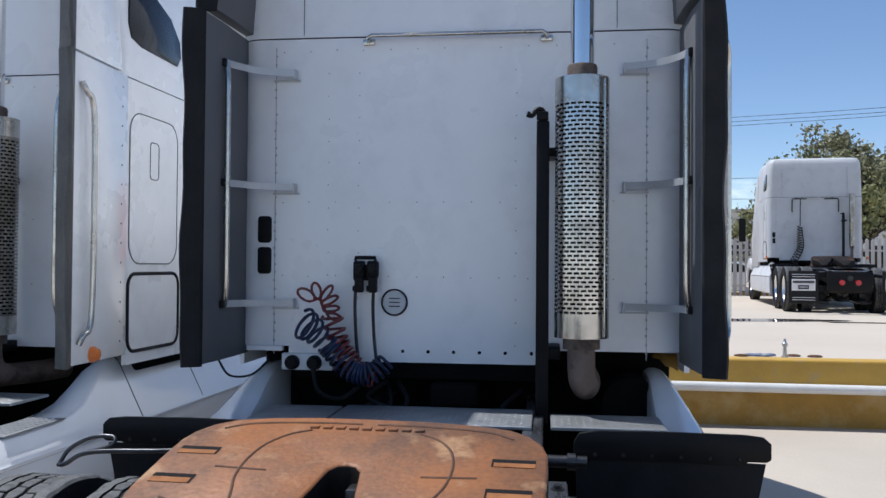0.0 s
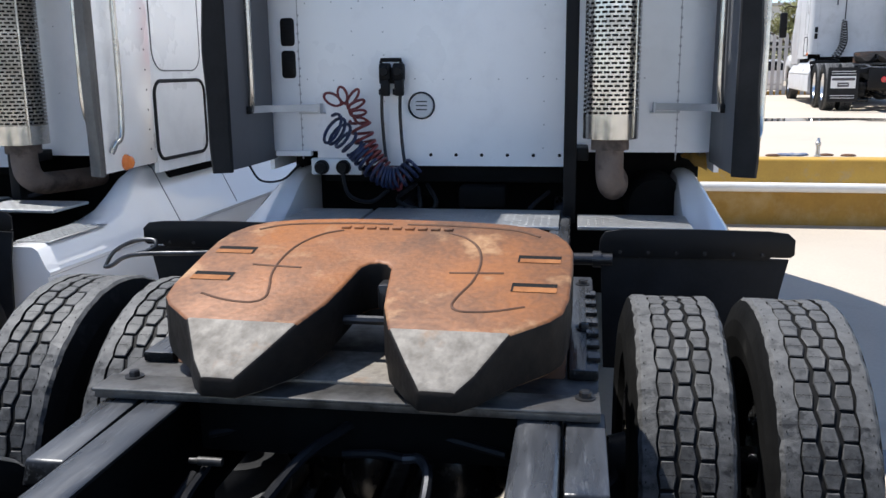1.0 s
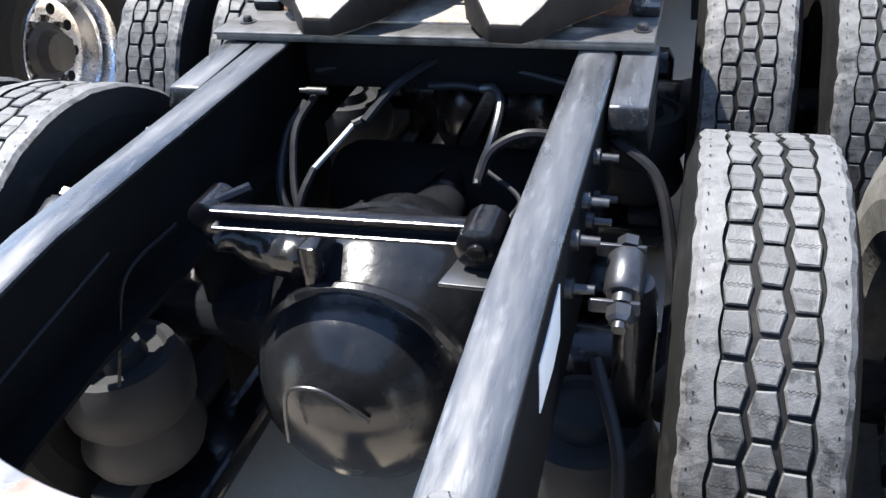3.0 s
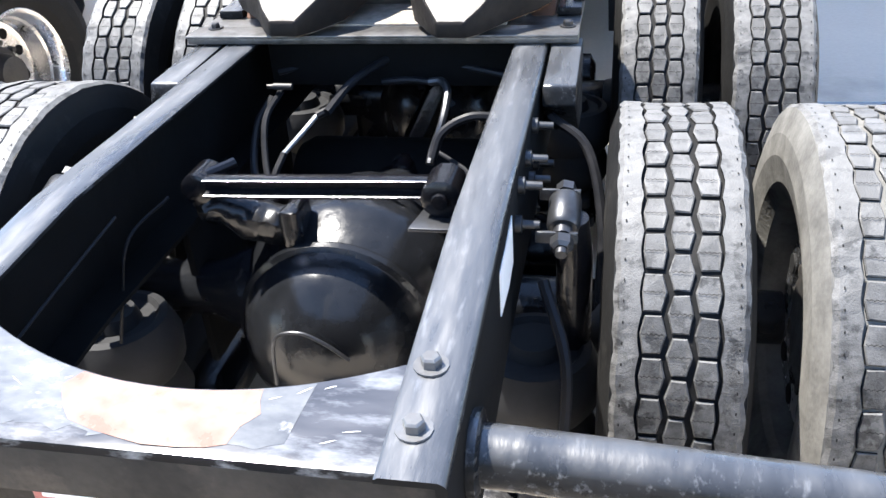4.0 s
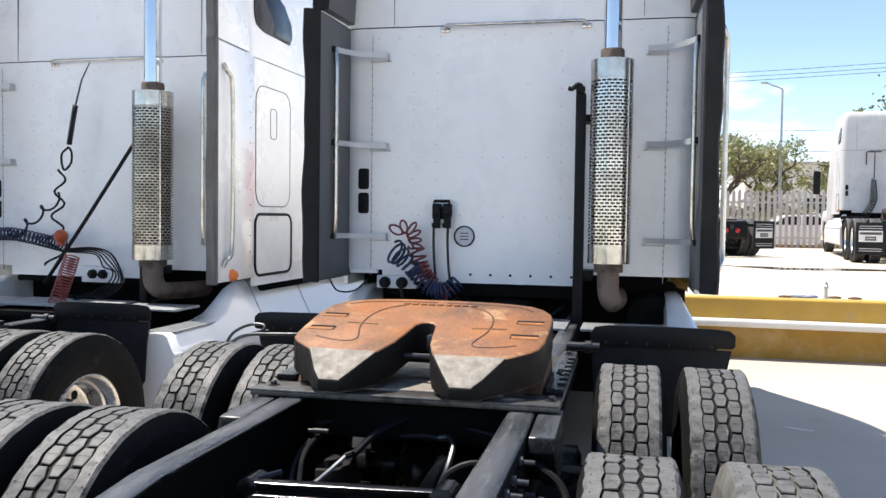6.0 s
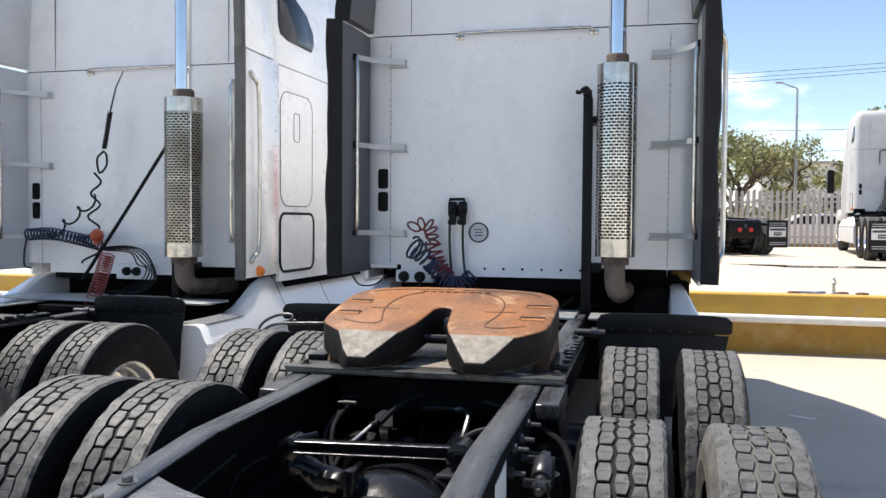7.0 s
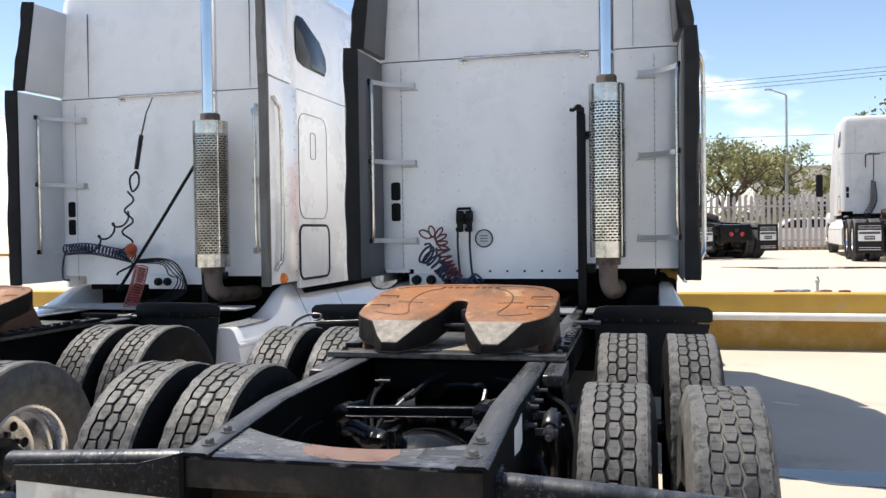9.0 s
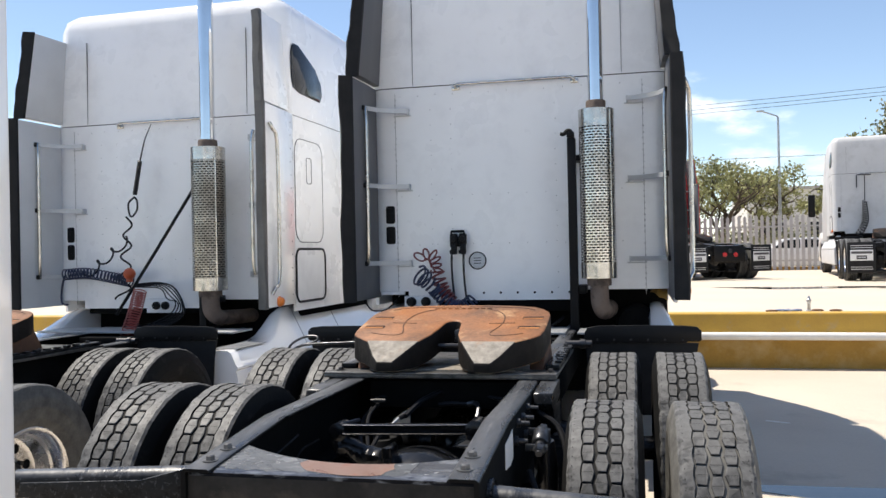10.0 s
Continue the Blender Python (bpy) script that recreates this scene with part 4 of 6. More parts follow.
    # axles and differentials
    for yy in (REAR_AXLE, FRONT_AXLE):
        bm = bmesh.new()
        lathe(bm, [(-1.0, 0.06), (-0.34, 0.072), (-0.24, 0.12), (0.24, 0.12), (0.34, 0.072), (1.0, 0.06)], 24, (0, yy, 0.51))
        lathe(bm, [(yy + 0.16, 0.14), (yy + 0.12, 0.215), (yy + 0.07, 0.255), (yy + 0.0, 0.28), (yy - 0.05, 0.268), (yy - 0.1, 0.244), (yy - 0.13, 0.228), (yy - 0.137, 0.238), (yy - 0.148, 0.242),
                   (yy - 0.16, 0.238), (yy - 0.166, 0.226), (yy - 0.2, 0.214), (yy - 0.24, 0.19), (yy - 0.28, 0.145), (yy - 0.305, 0.095), (yy - 0.318, 0.04), (yy - 0.32, 0.004)], 48, (0.015, 0, 0.505), "y")
        lathe(bm, [(0.05, 0.2), (0.2, 0.17), (0.32, 0.09), (0.45, 0.07)], 24, (0.02, yy, 0.58), "y")
        lathe(bm, [(yy + 0.1, 0.24), (yy + 0.103, 0.258), (yy + 0.125, 0.258), (yy + 0.128, 0.18)], 40, (0.005, 0, 0.51), "y")
        for k in range(18):
            a = math.tau * k / 18
            lathe(bm, [(yy + 0.124, 0.013), (yy + 0.145, 0.013), (yy + 0.15, 0.008), (yy + 0.165, 0.008)], 6, (0.005 + 0.24 * math.sin(a), 0, 0.51 + 0.24 * math.cos(a)), "y")
        part("drive_axle", bm, AXLE, truck, "black oily differential housing on the drive axle")
    for a, b in (((0.02, REAR_AXLE + 0.4, 0.58), (0.02, FRONT_AXLE - 0.2, 0.62)), ((0.02, FRONT_AXLE + 0.4, 0.6), (0.02, 0.4, 0.72))):
        bm = bmesh.new()
        sweep(bm, [a, b], 0.05, 14)
        part("drive_shaft", bm, GREASY, truck)
    # transverse torque rod: an I-section bar between two bushings
    bm = bmesh.new()
    front = [(-0.025, -0.019), (-0.025, -0.014), (-0.0222, -0.0124), (-0.006, -0.0095), (-0.006, 0.008), (-0.017, 0.011), (-0.017, 0.0172), (-0.0142, 0.019)]
    sec = [(-y, z) for y, z in front[::-1]] + front
    ends = [[bm.verts.new((x, -3.33 + y, zc + z)) for y, z in sec] for x, zc in ((-0.225, 0.889), (0.262, 0.902))]
    # only the two front chamfers get bright metal, as painted glints
    for k in range(len(sec)):
        j = (k + 1) % len(sec)
        bm.faces.new((ends[0][k], ends[0][j], ends[1][j], ends[1][k])).material_index = 0 if k in (9, 14) else 1
    bm.faces.new(ends[0][::-1])
    bm.faces.new(ends[1])
    lathe(bm, [(-3.335, 0.024), (-3.33, 0.035), (-3.25, 0.035), (-3.245, 0.024)], 20, (-0.252, 0, 0.876), "y", mat=1)
    lathe(bm, [(-3.4, 0.03), (-3.395, 0.041), (-3.31, 0.041), (-3.3, 0.032)], 10, (0.294, 0, 0.905), "y", mat=1)
    lathe(bm, [(-3.408, 0.016), (-3.4, 0.018)], 12, (0.294, 0, 0.905), "y", mat=1)
    sweep(bm, [(-0.25, -3.31, 0.895), (-0.19, -3.25, 0.905)], 0.012, 8, mat=1)
    part("torque_rod", bm, [GLINT_STEEL, GREASY], truck, "greasy steel torque rod with painted edge glints and round bushings")
    bm = bmesh.new()
    prism(bm, [(0.235, -3.44), (0.352, -3.44), (0.354, -3.36), (0.25, -3.36)], "z", 0.858, 0.866, 0.002)
    part("rod_bracket", bm, GALV_DARK, truck, "pale steel plate under the rod bushing")
    bm = bmesh.new()
    sweep(bm, spline([(-0.27, -3.27, 0.85), (-0.25, -3.27, 0.81), (-0.19, -3.26, 0.775), (-0.12, -3.25, 0.76), (-0.06, -3.24, 0.745)], 6), [0.034 + 0.02 * k / 24 for k in range(25)], 14)
    box(bm, -0.085, -0.05, -3.31, -3.2, 0.71, 0.815, 0.01)
    for v in bm.verts:
        v.co += 0.013 * noise.noise_vector(v.co * 24) + 0.006 * noise.noise_vector(v.co * 70)
    part("rod_arm", bm, AXLE, truck, "casting caked with old grease")
    # dark beams added low down to cover the sunlit ground below
    for s in (-1, 1):
        for yy in (REAR_AXLE, FRONT_AXLE):
            bm = bmesh.new()
            box(bm, s * 0.44 - 0.13, s * 0.44 + 0.13, yy - 0.42, yy + 0.62, 0.2, 0.27, 0.02)
            part("suspension_beam", bm, GREASY, truck)
    # dark plates added to hide the sunlit tyre beneath the rail
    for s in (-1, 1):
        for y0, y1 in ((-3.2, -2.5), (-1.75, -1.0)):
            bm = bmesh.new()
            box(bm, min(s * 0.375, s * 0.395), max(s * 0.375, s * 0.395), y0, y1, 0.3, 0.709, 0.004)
            part("spring_hanger_plate", bm, SHADE_BLACK, truck)
    # near-black tanks added to darken the gap between the rails
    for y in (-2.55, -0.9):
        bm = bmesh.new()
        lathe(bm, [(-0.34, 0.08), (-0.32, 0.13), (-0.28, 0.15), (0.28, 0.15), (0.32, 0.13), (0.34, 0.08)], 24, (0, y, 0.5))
        part("air_tank", bm, SHADE_BLACK, truck)
    # hoses and lines between the rails
    rng = random.Random(11)
    for pts, r, mat in (
            ([(0.12, -2.645, 0.87), (0.155, -2.66, 0.877), (0.178, -2.7, 0.86), (0.172, -2.77, 0.80), (0.15, -2.8, 0.74), (0.145, -2.83, 0.71)], 0.011, GALV_DARK),
            ([(-0.02, -2.62, 0.86), (0.06, -2.63, 0.87), (0.12, -2.645, 0.87)], 0.01, HOSE_BLACK),
            ([(0.35, -2.82, 0.84), (0.26, -2.83, 0.845), (0.19, -2.85, 0.81), (0.165, -2.88, 0.75)], 0.012, HOSE_BLACK),
            ([(0.17, -2.82, 0.74), (0.26, -2.9, 0.72), (0.25, -2.98, 0.7), (0.27, -3.05, 0.62)], 0.006, HOSE_BLACK),
            ([(-0.33, -2.6, 0.88), (-0.2, -2.58, 0.9), (0.0, -2.56, 0.9), (0.15, -2.58, 0.9), (0.33, -2.62, 0.88)], 0.01, HOSE_BLACK),
            ([(-0.16, -2.8, 0.83), (-0.19, -2.86, 0.80), (-0.21, -2.94, 0.782)], 0.007, GALVANISED),
            ([(-0.13, -2.78, 0.84), (-0.16, -2.8, 0.83)], 0.011, HOSE_BLACK),
            ([(-0.21, -2.94, 0.782), (-0.222, -3.0, 0.74), (-0.23, -3.06, 0.66)], 0.009, HOSE_BLACK),
            ([(0.0, -2.58, 0.92), (-0.08, -2.7, 0.89), (-0.13, -2.8, 0.84)], 0.012, HOSE_BLACK),
            ([(-0.30, -2.75, 0.86), (-0.31, -2.85, 0.82), (-0.27, -3.0, 0.76), (-0.22, -3.05, 0.7)], 0.01, HOSE_BLACK),
            ([(-0.27, -2.75, 0.88), (-0.28, -2.86, 0.84), (-0.25, -2.97, 0.76), (-0.21, -3.04, 0.7)], 0.009, HOSE_BLACK),
            ([(-0.34, -3.3, 0.84), (-0.36, -3.45, 0.82), (-0.38, -3.5, 0.7), (-0.4, -3.52, 0.6)], 0.0035, HOSE_BLACK),
            ([(-0.07, -3.5, 0.5), (-0.072, -3.485, 0.57), (-0.06, -3.478, 0.612), (-0.008, -3.478, 0.625), (0.045, -3.478, 0.6), (0.091, -3.475, 0.56)], 0.0042, GALV_DARK),
            ([(-0.34, -3.5, 0.9), (-0.35, -3.75, 0.86), (-0.36, -3.95, 0.82)], 0.003, HOSE_BLACK),
            ([(0.47, -2.95, 0.9), (0.56, -3.0, 0.84), (0.6, -3.1, 0.7), (0.6, -3.2, 0.55)], 0.012, HOSE_BLACK),
            ([(0.5, -3.5, 0.8), (0.55, -3.6, 0.68), (0.54, -3.66, 0.5), (0.5, -3.64, 0.4)], 0.011, HOSE_BLACK)):
        bm = bmesh.new()
        sweep(bm, spline(pts, 8), r, 8)
        part("hose", bm, mat, truck)
    for x, y, z, d in ((-0.298, -2.77, 0.9, 0.07),):
        bm = bmesh.new()
        lathe(bm, [(x, 0.006), (x + d * 0.25, 0.007), (x + d * 0.27, 0.0095), (x + d, 0.009)], 10, (0, y, z))
        part("hose_fitting", bm, HUB_BLACK, truck)
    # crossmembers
    # coloured near-black to keep the space between the rails in shade
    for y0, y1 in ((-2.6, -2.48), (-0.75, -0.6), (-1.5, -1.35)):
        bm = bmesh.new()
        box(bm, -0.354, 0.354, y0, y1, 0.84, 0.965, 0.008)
        part("crossmember", bm, SHADE_BLACK, truck)
    bm = bmesh.new()
    n = 24
    front = []

    def arc(x):
        return min(-3.87, -4.014 + (0.13 if x > 0.05 else 0.135) * (abs(x - 0.05) / 0.4) ** 2)
    for i in range(n + 1):
        x = -0.4295 + 0.859 * i / n
        front.append((x, arc(x)))
    def zt(y):
        return 0.9435 + 0.0915 * (y + 3.91)
    rows = []
    for x, y in front:
        rows.append([bm.verts.new(p) for p in ((x, y, zt(y) - 0.012), (x, y, zt(y)), (x, -4.108, zt(-4.108)), (x, -4.122, zt(-4.122) - 0.003), (x, -4.127, zt(-4.127) - 0.012), (x, -4.127, 0.832), (x, -4.115, 0.832), (x, -4.115, zt(-4.115) - 0.02))])
    for a, b in zip(rows, rows[1:]):
        for i in range(8):
            bm.faces.new((a[i], a[(i + 1) % 8], b[(i + 1) % 8], b[i]))
    bm.faces.new(rows[0][::-1])
    bm.faces.new(rows[-1])
    for f in bm.faces:
        if f.normal.y < -0.5 or f.calc_center_median().z < 0.9:
            f.material_index = 1
    rear = part("rear_crossmember", bm, [SCUFFED, DUSTY_FACE], truck, "black rear crossmember with chipped paint and a bared patch")
    bm = bmesh.new()
    rng = random.Random(8)
    edge = [(x, arc(x) - 0.0015) for x in (-0.36 + 0.6 * i / 24 for i in range(25))]
    back = [(0.25 - 0.62 * i / 40 + rng.uniform(-0.01, 0.01), -4.104 + 0.02 * max(0, i - 28) / 12 + rng.uniform(-0.006, 0.012)) for i in range(1, 40)]
    bm.faces.new([bm.verts.new((x, y, zt(y) + 0.0005)) for x, y in edge + back])
    part("worn_rim", bm, WORN_RIM, rear, "scratched paint worn to pale metal", smooth=False)
    bm = bmesh.new()
    edge = []
    for i in range(15):
        x = -0.1 + 0.27 * i / 14
        edge.append((x, arc(x) - 0.002))
    back = [(x + rng.uniform(-0.008, 0.008), y + rng.uniform(-0.006, 0.004)) for x, y in ((0.176, -4.02), (0.178, -4.045), (0.168, -4.07), (0.16, -4.1), (0.13, -4.108), (0.09, -4.11), (0.05, -4.108), (0.01, -4.105), (-0.03, -4.1), (-0.075, -4.085), (-0.105, -4.055), (-0.112, -4.02))]
    bm.faces.new([bm.verts.new((x, y, zt(y) + 0.0009)) for x, y in edge + back])
    part("bare_patch", bm, PRIMER, rear, "pale pinkish bared primer where the paint has worn off", smooth=False)
    for k in range(14):
        x, y = rng.choice((rng.uniform(0.18, 0.4), rng.uniform(-0.4, -0.11))), rng.uniform(-4.095, -3.99)
        if y > arc(x) - 0.012:
            continue
        a, ln, w = rng.uniform(-0.9, 0.9), rng.uniform(0.006, 0.03), rng.uniform(0.0004, 0.001)
        u, v = Vector((math.cos(a), math.sin(a))) * ln / 2, Vector((-math.sin(a), math.cos(a))) * w
        bm = bmesh.new()
        bm.faces.new([bm.verts.new((x + q.x, max(-4.104, min(arc(x) - 0.004, y + q.y)), zt(y + q.y) + 0.0009)) for q in (-u, v * 0.7, u, -v)])
        part("scratch", bm, SIGN_WHITE, rear, smooth=False)
    # mud flap hangers and pale flaps
    bm = bmesh.new()
    sweep(bm, [(0.446, -3.99, 0.838), (0.9, -3.99, 0.81), (1.26, -3.99, 0.787)], 0.044, 20)
    lathe(bm, [(0.446, 0.062), (0.458, 0.062), (0.462, 0.05)], 20, (0, -3.99, 0.838))
    hanger = part("flap_hanger", bm, FRAME_BLACK, truck, "black steel tube carrying a mud flap")
    bm = bmesh.new()
    sweep(bm, [(-0.446, -4.06, 0.884), (-1.06, -4.06, 0.85)], 0.04, 20)
    prism(bm, [(-0.43, 0.93), (-0.6, 0.885), (-1.02, 0.86), (-1.03, 0.815), (-0.43, 0.785)], "y", -4.106, -4.098, 0.002)
    hanger_l = part("flap_hanger", bm, FRAME_BLACK, truck, "black steel tube and bar carrying a mud flap")
    for ob, x0, x1 in ((hanger, 0.56, 1.15), (hanger_l, -1.02, -0.47)):
        bm = bmesh.new()
        yy = -4.0 if x0 > 0 else -4.092
        box(bm, x0, x1, yy - 0.004, yy + 0.004, 0.26, 0.76 if x0 > 0 else 0.83, 0.002)
        part("mud_flap", bm, FLAP_WHITE, ob, "pale worn mud flap")
    # lamp panel set back under the crossmember
    bm = bmesh.new()
    box(bm, -0.429, 0.429, -3.985, -3.973, 0.45, 0.86, 0.003)
    bar = part("lamp_panel", bm, DUSTY_FACE, truck, "dusty dark panel below the rear crossmember")
    for x in (-0.195, 0.195):
        bm = bmesh.new()
        prism(bm, rounded(x - 0.07, x + 0.07, 0.605, 0.7, 0.014, 4), "y", -4.006, -3.984, 0.004)
        lamp_body = part("tail_lamp", bm, LAMP_RED, bar, "rectangular red tail lamp")
        bm = bmesh.new()
        box(bm, x - 0.05, x + 0.05, -4.009, -4.003, 0.68, 0.694, 0.002)
        part("reflector_strip", bm, PALE_PANEL, lamp_body)
    bm = bmesh.new()
    bolt(bm, (0.0, -3.985, 0.66), "y", 0.008, -0.008)
    part("panel_bolt", bm, GALVANISED, bar)
    # deck plates behind the sleeper
    for x0, x1, y0, y1 in ((-0.86, -0.515, -0.62, -0.24), (-0.50, 0.395, -0.64, -0.20), (0.475, 0.96, -0.62, -0.30)):
        bm = bmesh.new()
        box(bm, x0, x1, y0, y1, 0.985, 1.0, 0.003)
        rng = random.Random(2)
        nx, ny = int((x1 - x0) / 0.032), int((y1 - y0) / 0.032)
        for i in range(nx):
            for k in range(ny):
                c = Vector((x0 + 0.016 + i * 0.032, y0 + 0.016 + k * 0.032, 1.0))
                d = Vector((0.009, 0.009 if (i + k) % 2 else -0.009, 0))
                e = Vector((-d.y, d.x, 0)) * 0.3
                vs = [bm.verts.new(c + q) for q in (-d, e, d, -e)]
                tv = bm.verts.new(c + Vector((0, 0, 0.0014)))
                for q in range(4):
                    bm.faces.new((vs[q], vs[(q + 1) % 4], tv))
        part("deck_plate", bm, GALVANISED, truck, "chequered metal deck plate", smooth=False)


def make_coupling(truck):
    """The fifth wheel: a rusty tilted top plate with ramps over a mounting plate."""
    root = empty("fifth_wheel", truck)
    tagged(root, "rusty orange fifth wheel coupling with scuffed grey ramps")

    def zt(y):
        return 1.232 + 0.24 * (y + 2.28)
    half = [(0.0, -2.078), (0.15, -2.08), (0.27, -2.092), (0.36, -2.112), (0.41, -2.145), (0.442, -2.19), (0.456, -2.24), (0.46, -2.32), (0.46, -2.47), (0.45, -2.53), (0.425, -2.565)]
    bev = -2.625
    throat = [(0.098, bev), (0.064, -2.53), (0.05, -2.45), (0.043, -2.40), (0.036, -2.357), (0.02, -2.336), (0.0, -2.33)]
    bm = bmesh.new()
    made = {}

    def vert(x, y, z=None):
        key = (round(x, 4), round(y, 4))
        if key not in made:
            made[key] = bm.verts.new((x, y, zt(y) if z is None else z))
        return made[key]
    tops = []
    for s in (-1, 1):
        outline = [vert(s * x, y) for x, y in half + [(0.352, bev)] + throat]
        f = bm.faces.new(outline)
        f.material_index = 0
        tops.append(f)
        ramp = [vert(s * 0.352, bev), vert(s * 0.098, bev), vert(s * 0.15, -2.7, 1.1), vert(s * 0.188, -2.752, 1.066), vert(s * 0.262, -2.752, 1.066), vert(s * 0.295, -2.715, 1.09)]
        f = bm.faces.new(ramp)
        f.material_index = 1
        tops.append(f)
    ext = bmesh.ops.extrude_face_region(bm, geom=tops)
    low = [v for v in ext["geom"] if isinstance(v, bmesh.types.BMVert)]
    for v in low:
        v.co.z = max(v.co.z - 0.12, 1.022 + 0.06 * max(0.0, v.co.y + 2.5))
    bmesh.ops.recalc_face_normals(bm, faces=bm.faces)
    rim = [e for e in bm.edges if len(e.link_faces) == 2 and e.calc_face_angle(0) > radians(40)]
    bmesh.ops.bevel(bm, geom=rim, offset=0.009, segments=3, affect="EDGES", profile=0.5)
    # steep sides and throat walls get the dark colour as painted shade
    for f in bm.faces:
        c = f.calc_center_median()
        side = abs(f.normal.z) < 0.6
        if side:
            f.material_index = 2
        elif c.y < bev - 0.002:
            f.material_index = 1
    plate = part("top_plate", bm, [RUST, RAMP_STEEL, CASTING], root, "rust-orange cast top plate with a keyhole throat")
    # the plate is swivelled a little on its pedestals
    swivel = radians(-2.5)
    plate.rotation_euler = (0, 0, swivel)
    plate.location = (-2.36 * math.sin(swivel), -2.36 + 2.36 * math.cos(swivel), 0)
    # grease grooves, slots and worn raised marks
    bm = bmesh.new()

    def on(x, y, dz=-0.0007):
        return (x, y, zt(y) + dz)
    # dark lines for the incised grooves, their thin shadow put into the colour
    for s in (-1, 1):
        for line in ([(0.37, -2.17), (0.3, -2.135), (0.15, -2.118), (0.02, -2.116)],
                     [(0.14, -2.16), (0.19, -2.19), (0.23, -2.25), (0.245, -2.33), (0.24, -2.41), (0.222, -2.47), (0.212, -2.52), (0.235, -2.545), (0.3, -2.54), (0.368, -2.515)],
                     [(0.18, -2.375), (0.305, -2.368)]):
            sweep(bm, [on(s * p.x, p.y) for p in spline([(x, y, 0) for x, y in line], 6)], 0.0038, 6)
    part("grease_groove", bm, RUST_DARK, plate)
    # flat slots: a dark strip paints the front edge's shadow over a bright floor
    for s in (-1, 1):
        for y0, y1 in ((-2.275, -2.312), (-2.412, -2.452)):
            bm = bmesh.new()
            vs = [on(s * x, y, 0.0012) for x, y in ((0.33, y0), (0.43, y0), (0.43, y1), (0.33, y1))]
            bm.faces.new([bm.verts.new(v) for v in vs])
            vs = [on(s * x, y, 0.0018) for x, y in ((0.335, y0 - 0.018), (0.43, y0 - 0.018), (0.43, y1), (0.335, y1))]
            f = bm.faces.new([bm.verts.new(v) for v in vs])
            f.material_index = 1
            part("lock_slot", bm, [GROOVE, RUST_ORANGE], plate, "rectangular slot with lit rust floor and a painted edge shadow", smooth=False)
    for k in range(9):
        x, y = -0.15 + 0.034 * k, -2.14
        bm = bmesh.new()
        box(bm, x, x + 0.024, y - 0.012, y + 0.012, zt(y - 0.012) - 0.004, zt(y) + 0.0035, 0.003)
        part("cast_mark", bm, RUST, plate)
    # mounting plate, pedestals, slide rails
    bm = bmesh.new()
    box(bm, -0.55, 0.52, -2.68, -1.62, 0.986, 1.004, 0.003)
    box(bm, -0.55, 0.52, -2.69, -2.6, 1.004, 1.012, 0.003)
    base = part("mount_plate", bm, PLATE_STEEL, root, "dark steel mounting plate across the rails")
    for s in (-1, 1):
        bm = bmesh.new()
        prism(bm, [(-2.5, 1.005), (-2.1, 1.005), (-2.2, 1.17), (-2.36, 1.15)], "x", min(s * 0.38, s * 0.45), max(s * 0.38, s * 0.45), 0.008)
        part("pedestal", bm, RUST_DARK, root)
        bm = bmesh.new()
        box(bm, s * 0.455 if s > 0 else -0.53, 0.52 if s > 0 else -0.455, -2.5, -1.65, 1.005, 1.03, 0.006)
        for k in range(7 if s > 0 else 0):
            box(bm, 0.495, 0.525, -2.45 + 0.09 * k, -2.405 + 0.09 * k, 1.03, 1.042, 0.003)
        part("slide_rail", bm, FRAME_BLACK, root)
        for y in (-2.615, -2.2, -1.75):
            bm = bmesh.new()
            bolt(bm, (s * 0.49, y, 1.012 if y < -2.5 else 1.03), "z", 0.0125, 0.013)
            part("mount_bolt", bm, STEEL_DARK, base, "hexagonal mounting bolt")
    bm = bmesh.new()
    prism(bm, [(-0.36, -2.6), (0.33, -2.6), (0.26, -2.4), (-0.28, -2.4)], "z", 1.006, 1.018, 0.004)
    part("throat_plate", bm, RAMP_STEEL, root)
    bm = bmesh.new()
    sweep(bm, [(-0.06, -2.45, 1.11), (0.06, -2.45, 1.11)], 0.011, 8)
    box(bm, 0.012, 0.05, -2.40, -2.34, 1.12, 1.18, 0.006)
    box(bm, -0.3, 0.3, -2.3, -2.1, 1.06, 1.16, 0.01)
    part("lock_bar", bm, STEEL_DARK, root)


def make_truck(paint):
    truck = empty("tractor_truck")
    for s in (-1, 1):
        for y in (FRONT_AXLE, REAR_AXLE):
            make_wheel(truck, s * DUALS[s][0], y, -s, False)
            make_wheel(truck, s * DUALS[s][1], y, s, True)
        make_wheel(truck, s * 1.03, STEER_AXLE, s, False)
    make_cab(truck, paint)
    make_exhaust(truck)
    make_chassis(truck)
    make_coupling(truck)
    return truck


truck = make_truck(WHITE)
B_AT, B_TURN = (-3.165, 0.40), -1.8
truck_b = copy_thing(truck, pose(*B_AT, -0.032, 0, 0, B_TURN))
truck_c = copy_thing(truck, pose(7.4, 19.0, DECK_Z, 0, 0, -7))
truck_d = copy_thing(truck, pose(1.53, 21.1, DECK_Z, 0, 0, 25))
for ob, label in ((truck, "white sleeper tractor truck with grey side extenders and bare chassis"),
                  (truck_b, "white sleeper tractor truck parked alongside with coiled hoses hanging"),
                  (truck_c, "white sleeper tractor truck parked on the platform"),
                  (truck_d, "red tractor truck with a bare black chassis on the platform")):
    tagged(ob, label, "truck", "parked tractor trucks")
